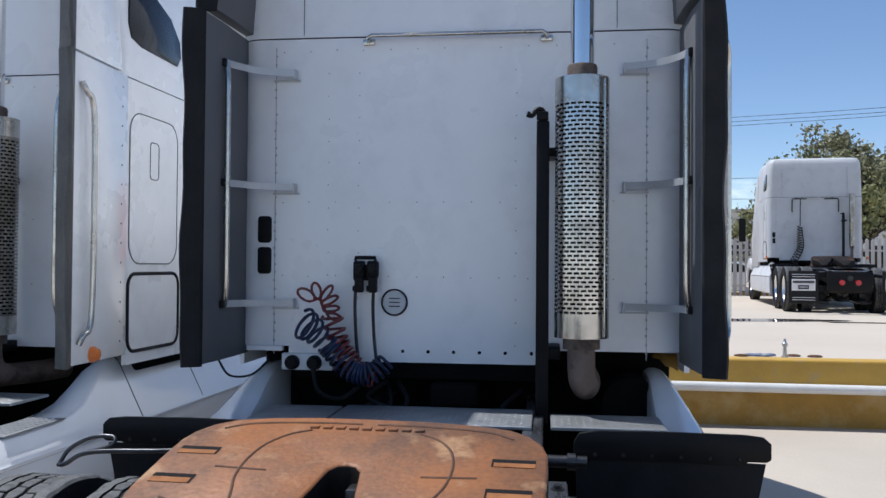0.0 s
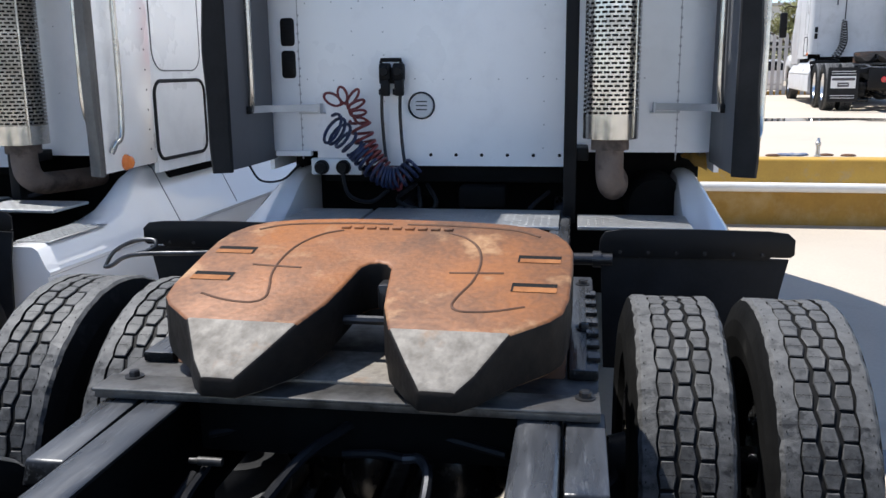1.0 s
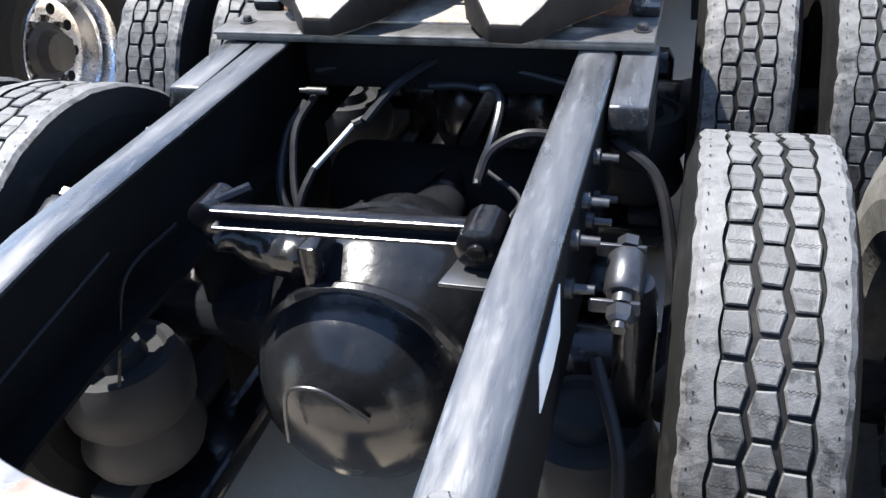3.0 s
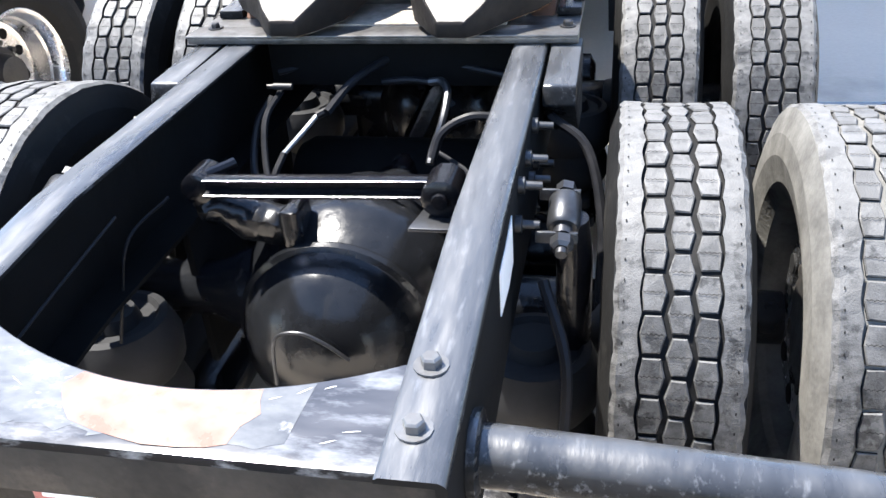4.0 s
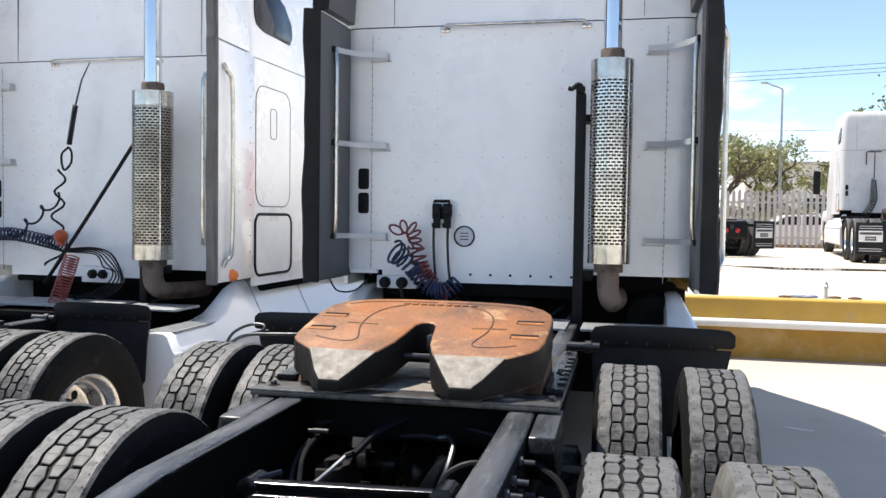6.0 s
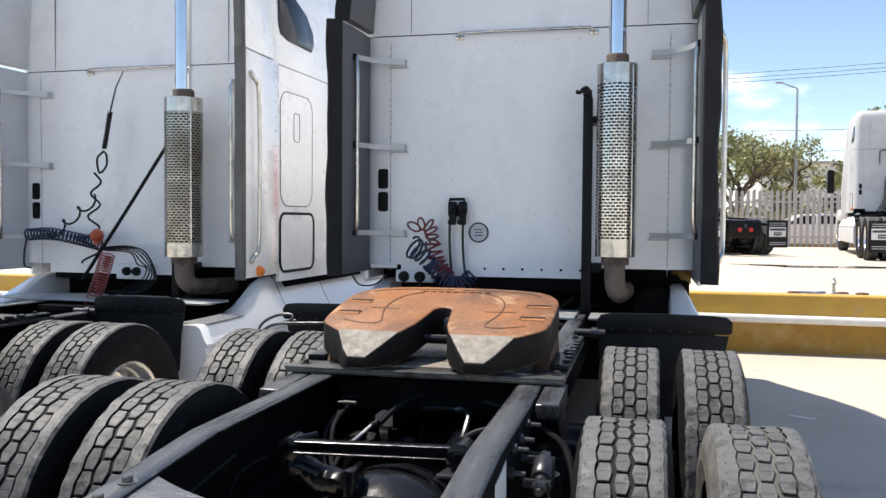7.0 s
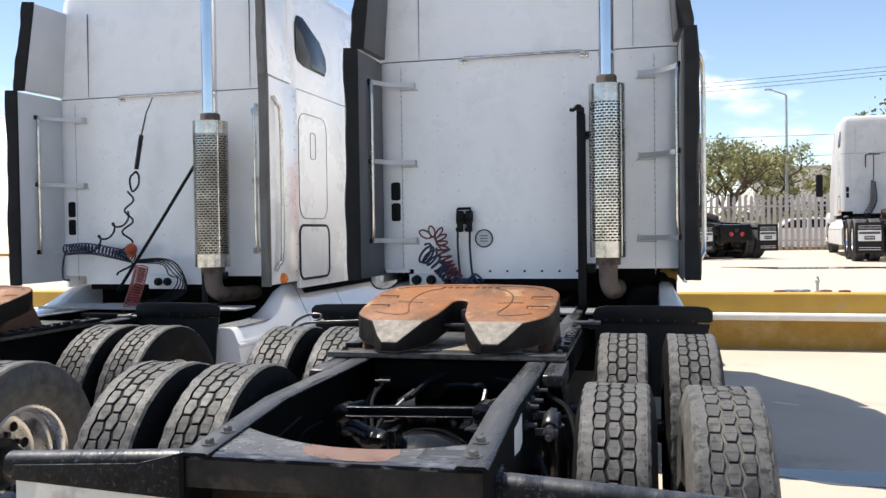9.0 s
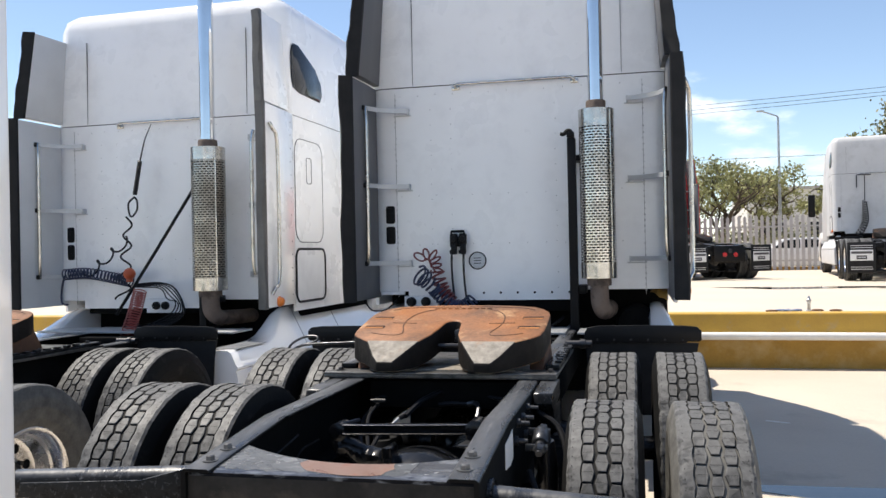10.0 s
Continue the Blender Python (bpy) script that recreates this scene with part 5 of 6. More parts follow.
LOW = ("sleeper", "seam", "cab_body", "luggage", "tool_door", "grab_rail", "marker", "side_ext", "handrail", "bracket", "clamp", "panel_joint", "rivets", "air_vent", "hose_rail", "muffler", "exhaust_post")
for ob in truck_b.children:
    # this cab sits lower on its springs
    if ob.name.startswith(LOW):
        ob.location.z -= 0.038
    if ob.name.startswith("splash_guard") and ob.data.vertices[0].co.x > 0:
        ob.location.x -= 0.12
    if ob.name.startswith("muffler"):
        ob.scale = (1.14, 1.14, 1.0)
        ob.location.x -= 0.135
        ob.location.y += 0.05
    if ob.name.startswith("exhaust_post"):
        ob.location.x += 0.05
    if ob.name.startswith("handrail") and ob.data.vertices[0].co.x > 0:
        ob.location.x -= 0.1
for ob in truck_b.children_recursive:
    if ob.name.startswith("heat_shield"):
        ob.data = ob.data.copy()
        ob.data.materials[0] = TARNISHED
for ob in truck_b.children_recursive:
    if ob.name.startswith("inner_panel"):
        ob.data = ob.data.copy()
        ob.data.materials[0] = PALE_PANEL
for ob in truck_b.children_recursive:
    if ob.name.startswith("rubber_edge") and sum(v.co.x for v in ob.data.vertices) > 0:
        ob.data = ob.data.copy()
        ob.data.materials[0] = FADED
# the far trucks have no pale flaps
for far in (truck_c, truck_d):
    for ob in list(far.children_recursive):
        if ob.name.startswith("mud_flap"):
            bpy.data.objects.remove(ob)
for ob in list(truck_d.children_recursive):
    if ob.name.startswith("rubber_edge"):
        bpy.data.objects.remove(ob)
# the far truck has neither extenders nor a tall stack
for ob in list(truck_c.children_recursive):
    if ob.name.startswith(("side_extender", "inner_panel", "rubber_edge", "handrail", "clamp", "bracket", "tailpipe", "heat_shield", "shield_band", "grab_rail", "collar")):
        bpy.data.objects.remove(ob)
for far in (truck_c, truck_d):
    for ob in far.children_recursive:
        if ob.name.startswith("top_plate"):
            ob.data = ob.data.copy()
            for i in range(3):
                ob.data.materials[i] = CASTING
for ob in truck_c.children_recursive:
    if ob.data and any(m in (WHITE, WHITE_GLOSS) for m in ob.data.materials):
        ob.data = ob.data.copy()
        for i, m in enumerate(ob.data.materials):
            if m in (WHITE, WHITE_GLOSS):
                ob.data.materials[i] = WHITE_WEATHERED
for ob in truck_c.children_recursive:
    if ob.name.startswith("muffler"):
        ob.scale = (0.6, 0.6, 1.15)
        ob.location.x += 0.5
        if ob.data:
            ob.data = ob.data.copy()
            for i in range(len(ob.data.materials)):
                ob.data.materials[i] = TARNISHED
    if ob.name.startswith("exhaust_post"):
        ob.location.x += 0.22
for ob in truck_d.children_recursive:
    if ob.data and any(m in (WHITE, WHITE_GLOSS) for m in ob.data.materials):
        ob.data = ob.data.copy()
        for i, m in enumerate(ob.data.materials):
            if m in (WHITE, WHITE_GLOSS):
                ob.data.materials[i] = RED_PAINT


# ---- fittings of the nearest truck ----
bm = bmesh.new()
box(bm, -0.515, -0.395, -0.05, -0.002, 1.60, 1.68, 0.006)
for x in (-0.505, -0.435):
    box(bm, x - 0.004, x + 0.054, -0.085, -0.04, 1.615, 1.70, 0.012)
    box(bm, x + 0.003, x + 0.047, -0.08, -0.045, 1.54, 1.62, 0.008)
    box(bm, x - 0.008, x + 0.012, -0.075, -0.05, 1.545, 1.575, 0.006)
    lathe(bm, [(-0.10, 0.02), (-0.08, 0.024)], 14, (x + 0.025, 0, 1.66), "y")
sweep(bm, [(-0.5, -0.06, 1.70), (-0.5, -0.06, 1.715), (-0.4, -0.06, 1.715), (-0.4, -0.06, 1.70)], 0.01, 8)
dock = part("hose_dock", bm, BLACK_PLASTIC, truck, "black double coupling dock on the rear wall")
for x in (-0.497, -0.405):
    bm = bmesh.new()
    sweep(bm, spline([(x, -0.07, 1.56), (x - 0.004, -0.06, 1.45), (x + 0.002, -0.05, 1.3), (x + 0.02, -0.08, 1.2)], 6), 0.0085, 8)
    part("air_line", bm, STEEL_DARK, dock, "grey air line below the dock")
bm = bmesh.new()
lathe(bm, [(0.0, 0.069), (-0.009, 0.069), (-0.012, 0.066), (-0.009, 0.062), (-0.004, 0.06)], 36, (-0.31, 0, 1.49), "y", caps=(False, False))
lathe(bm, [(-0.002, 0.058), (-0.005, 0.056), (-0.006, 0.01)], 32, (-0.31, 0, 1.49), "y", mat=1)
for k in range(3):
    box(bm, -0.338, -0.282, -0.008, -0.003, 1.467 + 0.02 * k, 1.473 + 0.02 * k)
part("round_badge", bm, [GALV_DARK, PALE_PANEL], truck, "round steel badge on the rear wall")
for k in range(6):
    bm = bmesh.new()
    lathe(bm, [(-0.004, 0.009), (0.002, 0.009)], 10, (-0.266 + 0.1295 * k, 0, 1.243), "y")
    part("drain_hole", bm, GROOVE, truck, "dark hole along the wall's lower edge")
bm = bmesh.new()
box(bm, -0.89, -0.62, -0.03, 0.02, 1.14, 1.225, 0.008)
box(bm, -1.08, -0.89, -0.02, 0.02, 1.235, 1.262, 0.004)
plate_a = part("socket_plate", bm, WHITE, truck, "white plate with two round sockets")
for x in (-0.83, -0.715):
    bm = bmesh.new()
    lathe(bm, [(-0.03, 0.038), (-0.055, 0.036), (-0.06, 0.028), (-0.075, 0.024)], 20, (x, 0, 1.18), "y")
    part("socket", bm, BLACK_PLASTIC, plate_a)
bm = bmesh.new()
rng = random.Random(31)
rows = [[bm.verts.new((0.97 + 0.03 * i, -0.015 + 0.04 * j + rng.uniform(-0.012, 0.012), 1.25 - 0.02 * i * (j == 0) + rng.uniform(-0.015, 0.008))) for i in range(5)] for j in range(3)]
for a, b in zip(rows, rows[1:]):
    for i in range(4):
        bm.faces.new((a[i], a[i + 1], b[i + 1], b[i]))
bmesh.ops.solidify(bm, geom=bm.faces[:], thickness=0.006)
part("insulation_flap", bm, YELLOW_WORN, truck, "torn yellowish insulation hanging under the sleeper")
# coiled air lines
bm = bmesh.new()
# the slack end of the red line falls open in a fan of narrow loops
fan = []
for k, ((x0, z0), (x1, z1), w) in enumerate([((-0.696, 1.503), (-0.777, 1.551), 0.024), ((-0.674, 1.51), (-0.696, 1.587), 0.019), ((-0.659, 1.5), (-0.605, 1.574), 0.014), ((-0.656, 1.479), (-0.576, 1.522), 0.014), ((-0.648, 1.454), (-0.568, 1.466), 0.014), ((-0.626, 1.43), (-0.557, 1.41), 0.017)]):
    base, along = Vector((x0, -0.12, z0)), Vector((x1 - x0, 0, z1 - z0))
    across = Vector((along.z, 0, -along.x)).normalized()
    for i in range(10):
        a = math.tau * i / 10
        fan.append(base + along * (1 - math.cos(a)) / 2 + across * w * math.sin(a) + Vector((0, 0.012 * math.sin(a), 0)))
sweep(bm, spline(fan, 3), 0.0068, 6)
coil(bm, [(-0.606, -0.12, 1.430), (-0.575, -0.125, 1.32), (-0.545, -0.12, 1.255)], (0.05, 0.046), 4.5, 0.0078, 16)
coil(bm, [(-0.545, -0.12, 1.255), (-0.5, -0.13, 1.2), (-0.44, -0.14, 1.14), (-0.38, -0.14, 1.12)], (0.046, 0.045), 9, 0.007)
part("coiled_hose", bm, HOSE_RED, truck, "dark red coiled air hose")
bm = bmesh.new()
coil(bm, [(-0.722, -0.23, 1.395), (-0.695, -0.205, 1.372), (-0.66, -0.175, 1.335), (-0.62, -0.15, 1.285)], (0.078, 0.048), 4.4, 0.0082, 16)
coil(bm, [(-0.62, -0.15, 1.285), (-0.585, -0.15, 1.245), (-0.51, -0.16, 1.17), (-0.45, -0.16, 1.145), (-0.388, -0.16, 1.15), (-0.325, -0.13, 1.2)], (0.05, 0.047), 15, 0.0085)
part("coiled_hose", bm, HOSE_BLUE, truck, "dark blue coiled air hose")
bm = bmesh.new()
sweep(bm, spline([(-0.7, -0.12, 1.16), (-0.66, -0.14, 1.05), (-0.55, -0.14, 1.02), (-0.46, -0.13, 1.08)], 6), 0.01, 8)
part("loose_cable", bm, HOSE_BLACK, truck)
bm = bmesh.new()
sweep(bm, spline([(-1.16, -0.2, 1.21), (-1.1, -0.2, 1.13), (-1.0, -0.16, 1.13), (-0.93, -0.1, 1.2)], 6), 0.006, 6)
part("loose_cable", bm, HOSE_BLACK, truck)
bm = bmesh.new()
sweep(bm, spline([(-1.34, -1.28, 0.93), (-1.3, -1.3, 0.94), (-1.2, -1.3, 0.985), (-0.9, -1.3, 1.0), (-0.56, -1.32, 1.03)], 6), 0.009, 10)
sweep(bm, spline([(-1.34, -1.28, 0.93), (-1.3, -1.27, 0.99), (-1.22, -1.26, 1.03), (-1.14, -1.26, 1.035), (-1.13, -1.28, 1.01), (-1.2, -1.29, 0.985)], 6), 0.008, 10)
part("release_handle", bm, GALV_DARK, truck, "bent steel release handle rod")
bm = bmesh.new()
prism(bm, [(-3.516, 0.944), (-3.513, 0.847), (-3.578, 0.835), (-3.682, 0.845), (-3.681, 0.928), (-3.599, 0.933)], "x", 0.4455, 0.4475)
part("sticker", bm, SIGN_WHITE, truck, "white sticker on the chassis rail", smooth=False)
# wiring and gearbox clutter below the wall
rng = random.Random(21)
for k in range(9):
    bm = bmesh.new()
    x = rng.uniform(-0.5, 0.45)
    z = rng.uniform(0.95, 1.12)
    sweep(bm, spline([(x, 0.05, z), (x + rng.uniform(-0.1, 0.1), -0.05, z - 0.08), (x + rng.uniform(-0.2, 0.2), -0.02, z - 0.16)], 6), 0.012, 6)
    part("hose", bm, HOSE_BLACK, truck)
bm = bmesh.new()
box(bm, -0.12, 0.12, -0.06, 0.3, 0.98, 1.09, 0.02)
# near-black stands in for the shade under the wall
part("gearbox_cover", bm, SHADE_BLACK, truck)
bm = bmesh.new()
lathe(bm, [(0.15, 0.13), (0.19, 0.15), (0.7, 0.15)], 24, (0.86, -0.1, 0.99), "y")
part("air_tank", bm, SHADE_BLACK, truck)

# ---- fittings of the truck alongside ----
def bpos(x, z, y=0.25):
    p = Matrix.Rotation(radians(-B_TURN), 3, "Z") @ Vector((x - 0.03 - B_AT[0], y - B_AT[1], z))
    return (p.x, min(p.y, -0.02), p.z + 0.032)


bm = bmesh.new()
sweep(bm, [bpos(-3.235, 2.74, 0.33), bpos(-3.262, 2.6, 0.27), bpos(-3.30, 2.41)], [0.004, 0.006, 0.007], 8)
coil(bm, [bpos(-3.30, 2.41), bpos(-3.355, 2.12)], (0.016, 0.016), 40, 0.005, 8, 5)
part("spring_hanger", bm, STEEL_DARK, truck_b, "long spring hanger on the wall rail")
bm = bmesh.new()
sweep(bm, spline([bpos(-3.36, 2.1), bpos(-3.42, 2.04), bpos(-3.40, 1.93), bpos(-3.34, 1.98), bpos(-3.335, 2.06), bpos(-3.36, 2.1)], 6), 0.0085, 8)
wave = []
for i in range(60):
    t = i / 59
    wave.append(Vector(bpos(-3.42 - 0.07 * t + 0.05 * math.sin(t * 24) * (0.4 + t), 1.93 - 0.72 * t)) + Vector((0, -0.04 * math.cos(t * 24), 0)))
sweep(bm, wave, 0.0085, 8)
wave = []
for i in range(40):
    t = i / 39
    wave.append(Vector(bpos(-3.45 - 0.4 * t + 0.04 * math.sin(t * 18), 1.72 - 0.3 * t + 0.04 * math.cos(t * 18))))
sweep(bm, wave, 0.0085, 8)
part("electric_cable", bm, HOSE_BLACK, truck_b, "black coiled electric cable stretched out")
bm = bmesh.new()
coil(bm, [bpos(-4.07, 1.43), bpos(-3.85, 1.44), bpos(-3.6, 1.40), bpos(-3.41, 1.36)], (0.045, 0.045), 22, 0.007)
sweep(bm, spline([bpos(-4.07, 1.42), bpos(-4.1, 1.3), bpos(-4.1, 1.18), bpos(-4.04, 1.16)], 6), 0.009, 8)
part("coiled_hose", bm, HOSE_BLUE, truck_b, "dark blue coiled air hose")
bm = bmesh.new()
coil(bm, [bpos(-3.225, 1.29, 0.1), bpos(-3.222, 1.1, 0.0), bpos(-3.245, 0.88, -0.1)], (0.052, 0.056), 21, 0.0052, 14)
sweep(bm, spline([bpos(-3.245, 0.88, -0.1), bpos(-3.24, 0.85, -0.1), bpos(-3.25, 0.82, -0.1)], 4), 0.0075, 6)
part("coiled_hose", bm, HOSE_SCARLET, truck_b, "red coiled air hose hanging straight")
bm = bmesh.new()
bmesh.ops.create_uvsphere(bm, u_segments=20, v_segments=12, radius=0.052, matrix=Matrix.Translation(bpos(-3.39, 1.43, 0.2)))
lathe(bm, [(0, 0.03), (0.06, 0.025)], 14, bpos(-3.39, 1.36, 0.2), "z")
part("hose_knob", bm, material("orange_plastic", (0.5, 0.09, 0.025), (0.35, 0.06, 0.02), 9, 0.4, 0.1), truck_b, "orange plastic hose coupling knob")
bm = bmesh.new()
sweep(bm, [bpos(-2.69, 2.27, 0.22), bpos(-3.12, 1.62, 0.18), bpos(-3.47, 1.08, 0.12)], 0.014, 8)
part("hose_strut", bm, BLACK_PLASTIC, truck_b, "black slanting strut")
bm = bmesh.new()
box(bm, -0.2, 0.14, -0.04, 0.02, 1.11, 1.235, 0.008)
plate_b = part("socket_plate", bm, WHITE, truck_b, "white plate with two round sockets")
for x in (-0.095, -0.005):
    bm = bmesh.new()
    lathe(bm, [(-0.04, 0.036), (-0.065, 0.034), (-0.07, 0.026), (-0.085, 0.022)], 20, (x, 0, 1.175), "y")
    part("socket", bm, BLACK_PLASTIC, plate_b)
rng = random.Random(6)
for k in range(6):
    o = rng.uniform(-0.05, 0.05)
    bm = bmesh.new()
    sweep(bm, spline([bpos(-3.33, 1.33 + 0.3 * o, 0.2), bpos(-3.1, 1.33 + 0.6 * o, 0.2), bpos(-2.97 + o, 1.26 + o, 0.18), bpos(-2.88 + o, 1.13 - o, 0.16), bpos(-3.0, 1.02 - o, 0.15), bpos(-3.2 + 3 * o, 0.97 + o, 0.1)], 6), 0.0055, 6)
    part("sagging_cable", bm, HOSE_BLACK, truck_b, "sagging black cable")

# ---- fittings of the far trucks ----
for t in (truck_c, truck_d):
    for s in (-1, 1):
        bm = bmesh.new()
        box(bm, s * 0.93 - 0.3, s * 0.93 + 0.3, -4.19, -4.175, 0.22, 0.93, 0.004)
        flap = part("mud_flap", bm, RUBBER, t, "black mud flap with a white panel")
        x = s * 0.93
        bm = bmesh.new()
        box(bm, x - 0.24, x + 0.24, -4.196, -4.19, 0.5, 0.75, 0.001)
        part("flap_sign", bm, SIGN_WHITE, flap)
        bm = bmesh.new()
        box(bm, x - 0.22, x + 0.22, -4.2, -4.196, 0.66, 0.715)
        box(bm, x - 0.11, x + 0.11, -4.2, -4.196, 0.53, 0.62)
        part("sign_bar", bm, SIGN_DARK, flap)
        bm = bmesh.new()
        box(bm, x - 0.085, x + 0.085, -4.203, -4.2, 0.57, 0.585)
        for z in (0.85, 0.8, 0.35, 0.3):
            box(bm, x - 0.23, x + 0.23, -4.196, -4.19, z - 0.006, z + 0.006)
        part("sign_bar", bm, SIGN_WHITE, flap)
    bm = bmesh.new()
    box(bm, -0.45, 0.45, -4.2, -4.165, 0.5, 0.9, 0.01)
    part("rear_panel", bm, BLACK_PLASTIC, t)
    for x in (-0.16, 0.0, 0.16):
        bm = bmesh.new()
        lathe(bm, [(-4.2, 0.06), (-4.22, 0.06), (-4.225, 0.045), (-4.21, 0.03)], 18, (x, 0, 0.68 if x else 0.78), "y")
        part("tail_lamp", bm, RED_LENS if x else STEEL_DARK, t, "round tail lamp")
bm = bmesh.new()
coil(bm, [(-0.36, -0.1, 2.08), (-0.37, -0.12, 1.75), (-0.38, -0.12, 1.45), (-0.54, -0.12, 1.12)], (0.06, 0.1), 15, 0.012)
sweep(bm, spline([(-0.33, -0.1, 2.05), (-0.28, -0.12, 1.6), (-0.33, -0.12, 1.4), (-0.45, -0.12, 1.15)], 6), 0.014, 8)
sweep(bm, [(-0.35, -0.06, 2.78), (-0.36, -0.09, 2.08)], 0.012, 8)
part("coiled_hose", bm, HOSE_BLACK, truck_c, "dark coiled hose hanging on the wall")
for x0, x1 in ((-0.55, -0.2), (0.58, 0.25)):
    bm = bmesh.new()
    sweep(bm, [(x0, -0.05, 2.45), (x0, -0.05, 2.77), (x0 * 0.95 + x1 * 0.05, -0.05, 2.8), (x1, -0.05, 2.8), (x1, 0.0, 2.8)], 0.016, 8)
    part("hose_hook", bm, STEEL_DARK, truck_c, "dark bent hook bar under the wall seam")
for t in (truck_c,):
    bm = bmesh.new()
    sweep(bm, spline([(-1.17, 2.9, 2.6), (-1.4, 2.85, 2.62), (-1.52, 2.8, 2.55)], 5), 0.015, 8)
    box(bm, -1.62, -1.42, 2.74, 2.84, 1.75, 2.45, 0.04)
    part("door_mirror", bm, BLACK_PLASTIC, t, "black door mirror on a bent arm")

# ---- white post at the near edge ----
px, py = NEAR_POST
post = tagged(empty("steel_post"), "white painted square steel post standing on the concrete", "post")
bm = bmesh.new()
box(bm, px - 0.2, px, py, py + 0.2, 0.012, 3.3, 0.012)
part("shaft", bm, WHITE_GLOSS, post)
bm = bmesh.new()
box(bm, px - 0.28, px + 0.08, py - 0.08, py + 0.28, 0.0, 0.012)
part("base_plate", bm, GALVANISED, post)
for z in (0.6, 1.28, 1.9, 2.4):
    bm = bmesh.new()
    bolt(bm, (px - 0.03, py, z), "y", 0.006, -0.006)
    part("bolt", bm, GALVANISED, post)

# ---- fence, wires, lamp post ----
FENCE_Y = 26.6
fence = tagged(empty("picket_fence"), "tall white picket fence of pointed concrete-grey slats", "fence")
fence.location = (0, FENCE_Y, DECK_Z)
bm = bmesh.new()
prism(bm, [(-0.055, 0), (0.055, 0), (0.055, 1.95), (0.0, 2.03), (-0.055, 1.95)], "y", -0.02, 0.02)
slat = part("slat", bm, FENCE_WHITE, fence, smooth=False)
slat.location = (-6, 0, 0)
for k in range(1, 150):
    ob = new("slat", slat.data)
    ob.parent = fence
    ob.location = (-6 + 0.2 * k, 0.01 * math.sin(k * 2.3), 0.02 * math.sin(k * 1.7))
for z in (0.35, 1.6):
    bm = bmesh.new()
    box(bm, -6.2, 24.2, 0.021, 0.06, z - 0.03, z + 0.03)
    part("rail", bm, FENCE_WHITE, fence)
bm = bmesh.new()
box(bm, -40, 60, FENCE_Y + 0.1, FENCE_Y + 0.3, DECK_Z - 0.1, DECK_Z + 0.12, 0.01)
tagged(part("fence_kerb", bm, YELLOW_WORN, smooth=False), "ochre kerb along the foot of the fence", "kerb", kind="structure")
lamp = tagged(empty("street_lamp"), "slim grey street lamp with a short arm", "street lamp")
bm = bmesh.new()
sweep(bm, [(8.13, 40, 0.6), (8.13, 40, 8.22)], [0.09, 0.055], 12)
part("pole", bm, GALVANISED, lamp)
bm = bmesh.new()
sweep(bm, [(8.13, 40, 8.2), (8.08, 39.98, 8.25), (7.35, 39.7, 8.48)], 0.035, 8)
box(bm, 7.05, 7.4, 39.6, 39.8, 8.46, 8.54, 0.03)
part("arm", bm, GALVANISED, lamp)
lines = tagged(empty("power_line"), "overhead power lines on two concrete poles", "power line")
for x in (-60, 80):
    bm = bmesh.new()
    sweep(bm, [(x, 45, 0.3), (x, 45, 14.5)], [0.2, 0.13], 10)
    part("pole", bm, PLASTER, lines)
for z, dz in ((9.6, 0.9), (9.35, 0.9), (9.1, 0.95), (6.6, 0.1), (5.6, -0.2)):
    bm = bmesh.new()
    sweep(bm, [(x, 45, z + dz * x / 20 + 0.0009 * (x - 10) ** 2) for x in range(-60, 81, 5)], 0.013, 5)
    part("wire", bm, HOSE_BLACK, lines)


# ---- trees and buildings beyond the fence ----
def leaf_cloud(bm, centres, count, spread, size, rng):
    for _ in range(count):
        c, r = rng.choice(centres)
        p = c + Vector((rng.gauss(0, 1), rng.gauss(0, 1), rng.gauss(0, 0.8))) * r * spread
        n = Vector((rng.uniform(-1, 1), rng.uniform(-1, 1), rng.uniform(-0.3, 1))).normalized()
        u = n.orthogonal().normalized()
        u = (Matrix.Rotation(rng.uniform(0, 6.3), 3, n) @ u) * size * rng.uniform(0.6, 1.3)
        v = n.cross(u) * 0.55
        bm.faces.new([bm.verts.new(p + q) for q in (-u, v, u, -v)])


def make_tree(x, y, height, spread, leaves, seed, mat, size):
    rng = random.Random(seed)
    tree = tagged(empty("tree"), "broad sparse roadside tree with visible branches", "tree", "trees beyond the fence")
    tree.location = (x, y, DECK_Z - 0.3)
    bm = bmesh.new()
    tips = []

    def limb(p, d, length, r, depth):
        pts, q = [p], p.copy()
        for k in range(4):
            d2 = (d + Vector((rng.gauss(0, 0.16), rng.gauss(0, 0.16), rng.gauss(0.03, 0.1)))).normalized()
            q = q + d2 * length / 4
            pts.append(q.copy())
            d = d2
        sweep(bm, pts, [r * (1 - 0.13 * k) for k in range(5)], 6)
        if depth <= 1:
            tips.append((pts[-1], length))
        if depth == 0:
            return
        for k in range(4 if depth > 1 else 3):
            a = math.tau * (k + rng.random()) / 4
            out = Vector((math.cos(a), math.sin(a), rng.uniform(0.15, 0.8))) * spread
            limb(pts[rng.choice((2, 3, 4))], (d * 0.6 + out).normalized(), length * rng.uniform(0.55, 0.75), r * 0.5, depth - 1)
    limb(Vector((0, 0, 0)), Vector((0.1, 0, 1)), height * 0.42, height * 0.035, 4)
    part("trunk", bm, BARK, tree)
    bm = bmesh.new()
    leaf_cloud(bm, tips, leaves, 0.34, size, rng)
    part("crown", bm, mat, tree, "sparse olive-green crown of small leaves", smooth=False)


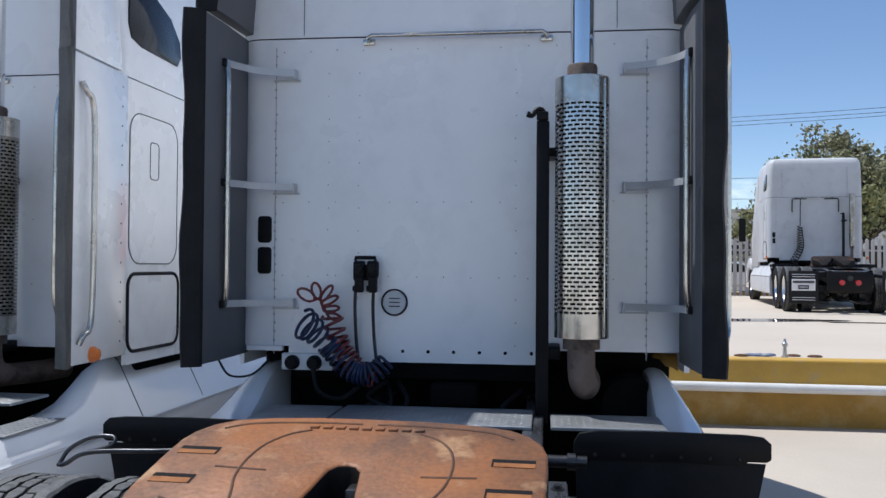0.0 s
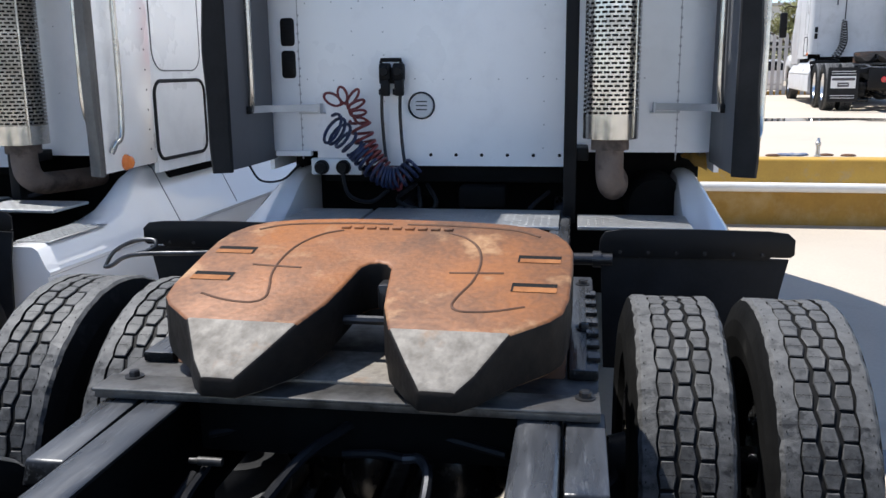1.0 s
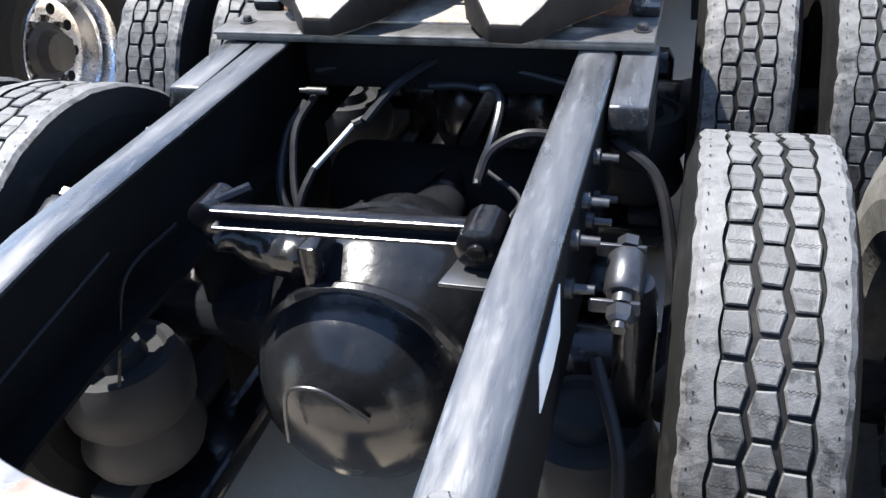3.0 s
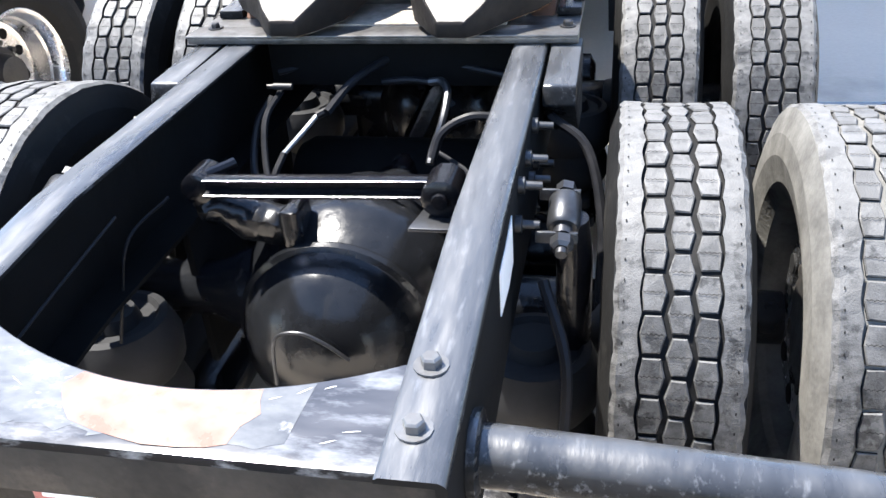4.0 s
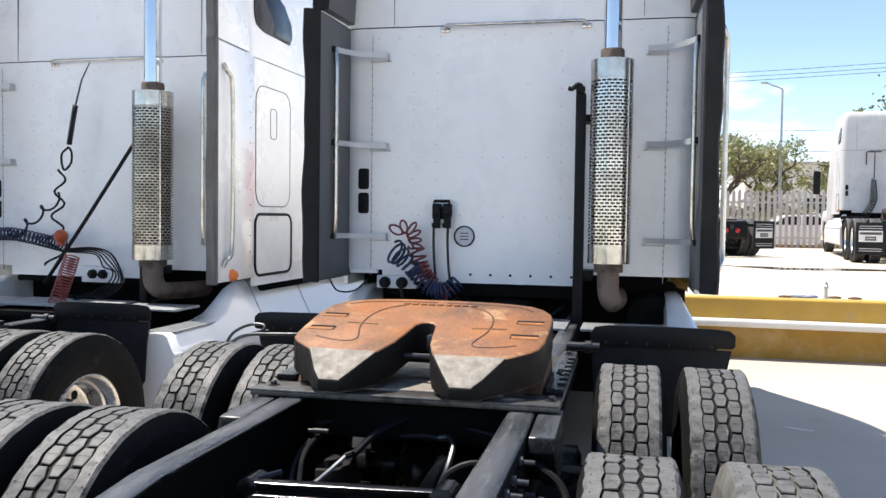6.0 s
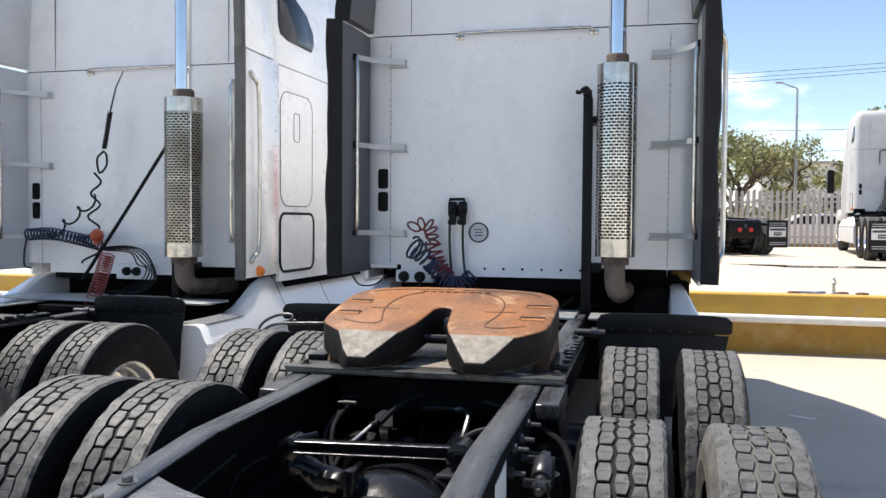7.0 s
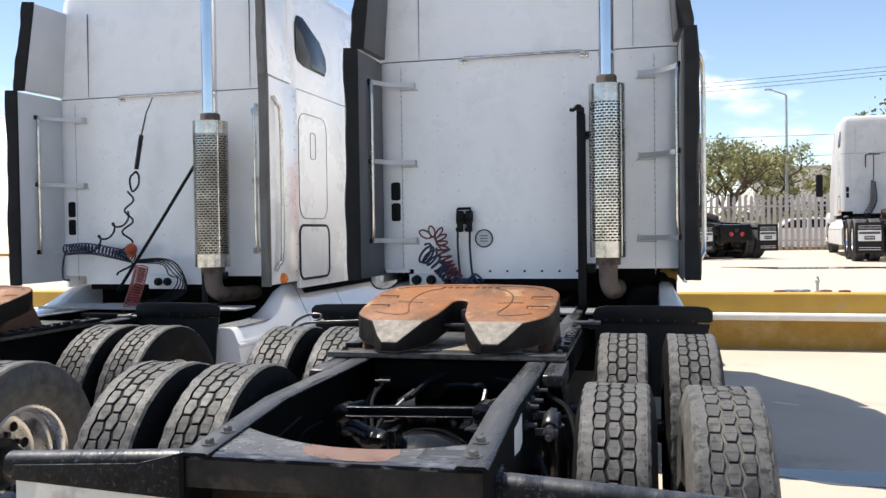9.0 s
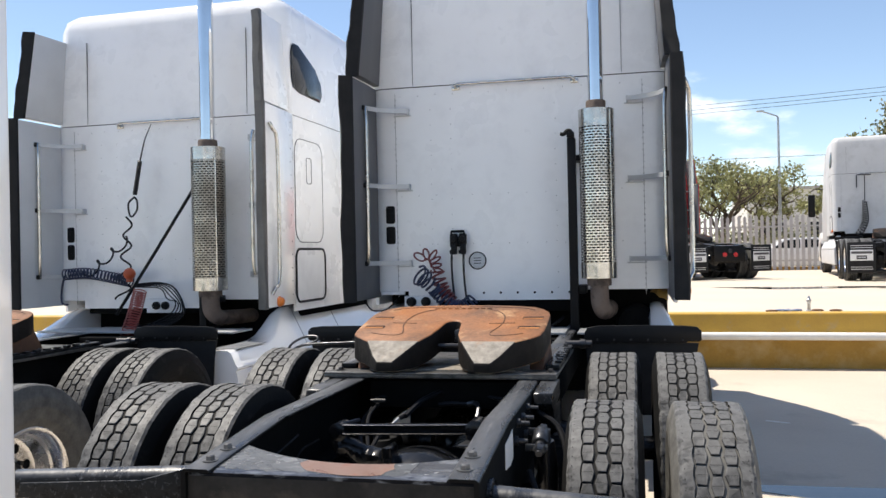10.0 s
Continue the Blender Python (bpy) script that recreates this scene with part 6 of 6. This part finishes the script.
make_tree(4.9, 37.5, 7.0, 1.2, 5200, 1, LEAF, 0.08)
make_tree(7.6, 42.0, 5.6, 1.2, 4500, 7, LEAF, 0.08)
make_tree(2.2, 40.0, 6.4, 1.2, 4500, 3, LEAF_DARK, 0.08)
make_tree(10.2, 37.0, 5.6, 1.2, 8000, 8, LEAF, 0.085)
make_tree(12.6, 35.0, 8.0, 1.25, 16000, 4, LEAF, 0.1)
make_tree(15.8, 37.0, 8.6, 1.2, 13000, 5, LEAF_DARK, 0.1)
make_tree(-7.5, 30.0, 8.8, 1.0, 700, 6, LEAF_DARK, 0.06)


def make_building(x0, x1, y, depth, h, windows):
    house = tagged(empty("building"), "low white plastered building beyond the fence", "building", "buildings beyond the fence")
    bm = bmesh.new()
    box(bm, x0, x1, y, y + depth, 0.4, h)
    part("wall", bm, PLASTER, house, smooth=False)
    bm = bmesh.new()
    box(bm, x0 - 0.15, x1 + 0.15, y - 0.15, y + depth + 0.15, h, h + 0.2)
    part("roof", bm, FENCE_WHITE, house, smooth=False)
    n = windows
    for k in range(n):
        x = x0 + (x1 - x0) * (k + 0.5) / n
        bm = bmesh.new()
        box(bm, x - 0.8, x + 0.8, y - 0.03, y + 0.05, 1.9, 3.1)
        part("window", bm, GLASS_DARK, house, smooth=False)


bm = bmesh.new()
rng = random.Random(17)
clumps = [(Vector((-6 + 0.45 * k, 33.5 + rng.uniform(-0.5, 0.5), DECK_Z + 0.7 + rng.uniform(0, 0.5))), rng.uniform(0.7, 1.1)) for k in range(36)]
leaf_cloud(bm, clumps, 9000, 0.5, 0.09, rng)
tagged(part("shrubs", bm, LEAF_DARK, smooth=False), "dense dusty shrubs behind the fence", "shrub", kind="stuff")

make_building(8.0, 26.0, 52.0, 9, 5.2, 6)
make_building(-20.0, 3.5, 56.0, 9, 5.0, 7)


def make_car(x, y, mat, label):
    car = tagged(empty("parked_car"), label, "car", "cars beyond the fence")
    car.location = (x, y, DECK_Z - 0.25)
    bm = bmesh.new()
    prism(bm, [(-2.1, 0.35), (-2.15, 0.75), (-1.95, 0.95), (-1.1, 1.02), (-0.5, 1.42), (0.7, 1.45), (1.4, 1.05), (2.05, 0.95), (2.15, 0.7), (2.1, 0.35)], "y", -0.85, 0.85, 0.06)
    part("body", bm, mat, car)
    for y0 in (-0.862, 0.85):
        for outline in ([(-0.95, 1.05), (-0.45, 1.36), (0.05, 1.38), (0.05, 1.05)], [(0.12, 1.05), (0.12, 1.38), (0.65, 1.38), (1.2, 1.07)]):
            part("side_window", prism(bmesh.new(), outline, "y", y0, y0 + 0.012), GLASS_DARK, car, smooth=False)
    for wx in (-1.35, 1.35):
        for wy in (-0.78, 0.78):
            bm = bmesh.new()
            lathe(bm, [(-0.1, 0.2), (-0.09, 0.31), (0.09, 0.31), (0.1, 0.2)], 24, (wx, wy, 0.31), "y")
            part("wheel", bm, TYRE, car)


make_car(7.0, 29.5, CAR_WHITE, "white saloon car parked beyond the fence")
make_car(2.6, 31.0, CAR_WHITE, "white car parked beyond the fence")
make_car(10.6, 30.5, material("car_grey", (0.2, 0.21, 0.22), (0.17, 0.18, 0.19), 2, 0.3, 0.05, coat=0.5), "grey car parked beyond the fence")

# ---- small things on the platform's edge ----
bm = bmesh.new()
lathe(bm, [(0, 0.035), (0.02, 0.035), (0.025, 0.022), (0.12, 0.02), (0.13, 0.03), (0.16, 0.03), (0.17, 0.02), (0.21, 0.012)], 16, (3.07, 5.55, DECK_Z), "z")
tagged(part("standpipe", bm, GALVANISED), "short metal standpipe on the platform edge", "standpipe")
bm = bmesh.new()
rng = random.Random(9)
for k in range(7):
    bmesh.ops.create_icosphere(bm, subdivisions=2, radius=0.05, matrix=Matrix.Translation((2.72 + 0.04 * k, 5.68 + rng.uniform(-0.04, 0.04), DECK_Z + 0.012)) @ Matrix.Diagonal((1.2, 0.8, 0.4, 1)))
tagged(part("crumpled_rag", bm, material("blue_cloth", (0.06, 0.1, 0.22), (0.3, 0.32, 0.34), 14, 0.9, 0.05)), "crumpled blue and grey rag on the platform", "rag")
for x, y in ((2.62, 5.62), (3.42, 5.66), (3.2, 5.7)):
    bm = bmesh.new()
    bmesh.ops.create_icosphere(bm, subdivisions=2, radius=0.06, matrix=Matrix.Translation((x, y, DECK_Z + 0.01)) @ Matrix.Diagonal((1.4, 0.8, 0.3, 1)))
    tagged(part("debris_scrap", bm, RUST_DARK), "small dark scrap on the concrete", "debris", "scraps on the platform")
# white strip that paints a sliver of sunlight on the shaded concrete
bm = bmesh.new()
prism(bm, [(1.98, 1.72), (2.06, 1.68), (2.17, 1.62), (2.165, 1.605), (2.05, 1.655), (1.975, 1.7)], "z", -0.016, -0.012)
tagged(part("plastic_scrap", bm, SIGN_WHITE), "thin white strip standing in for a sliver of sunlight on the concrete", "debris")
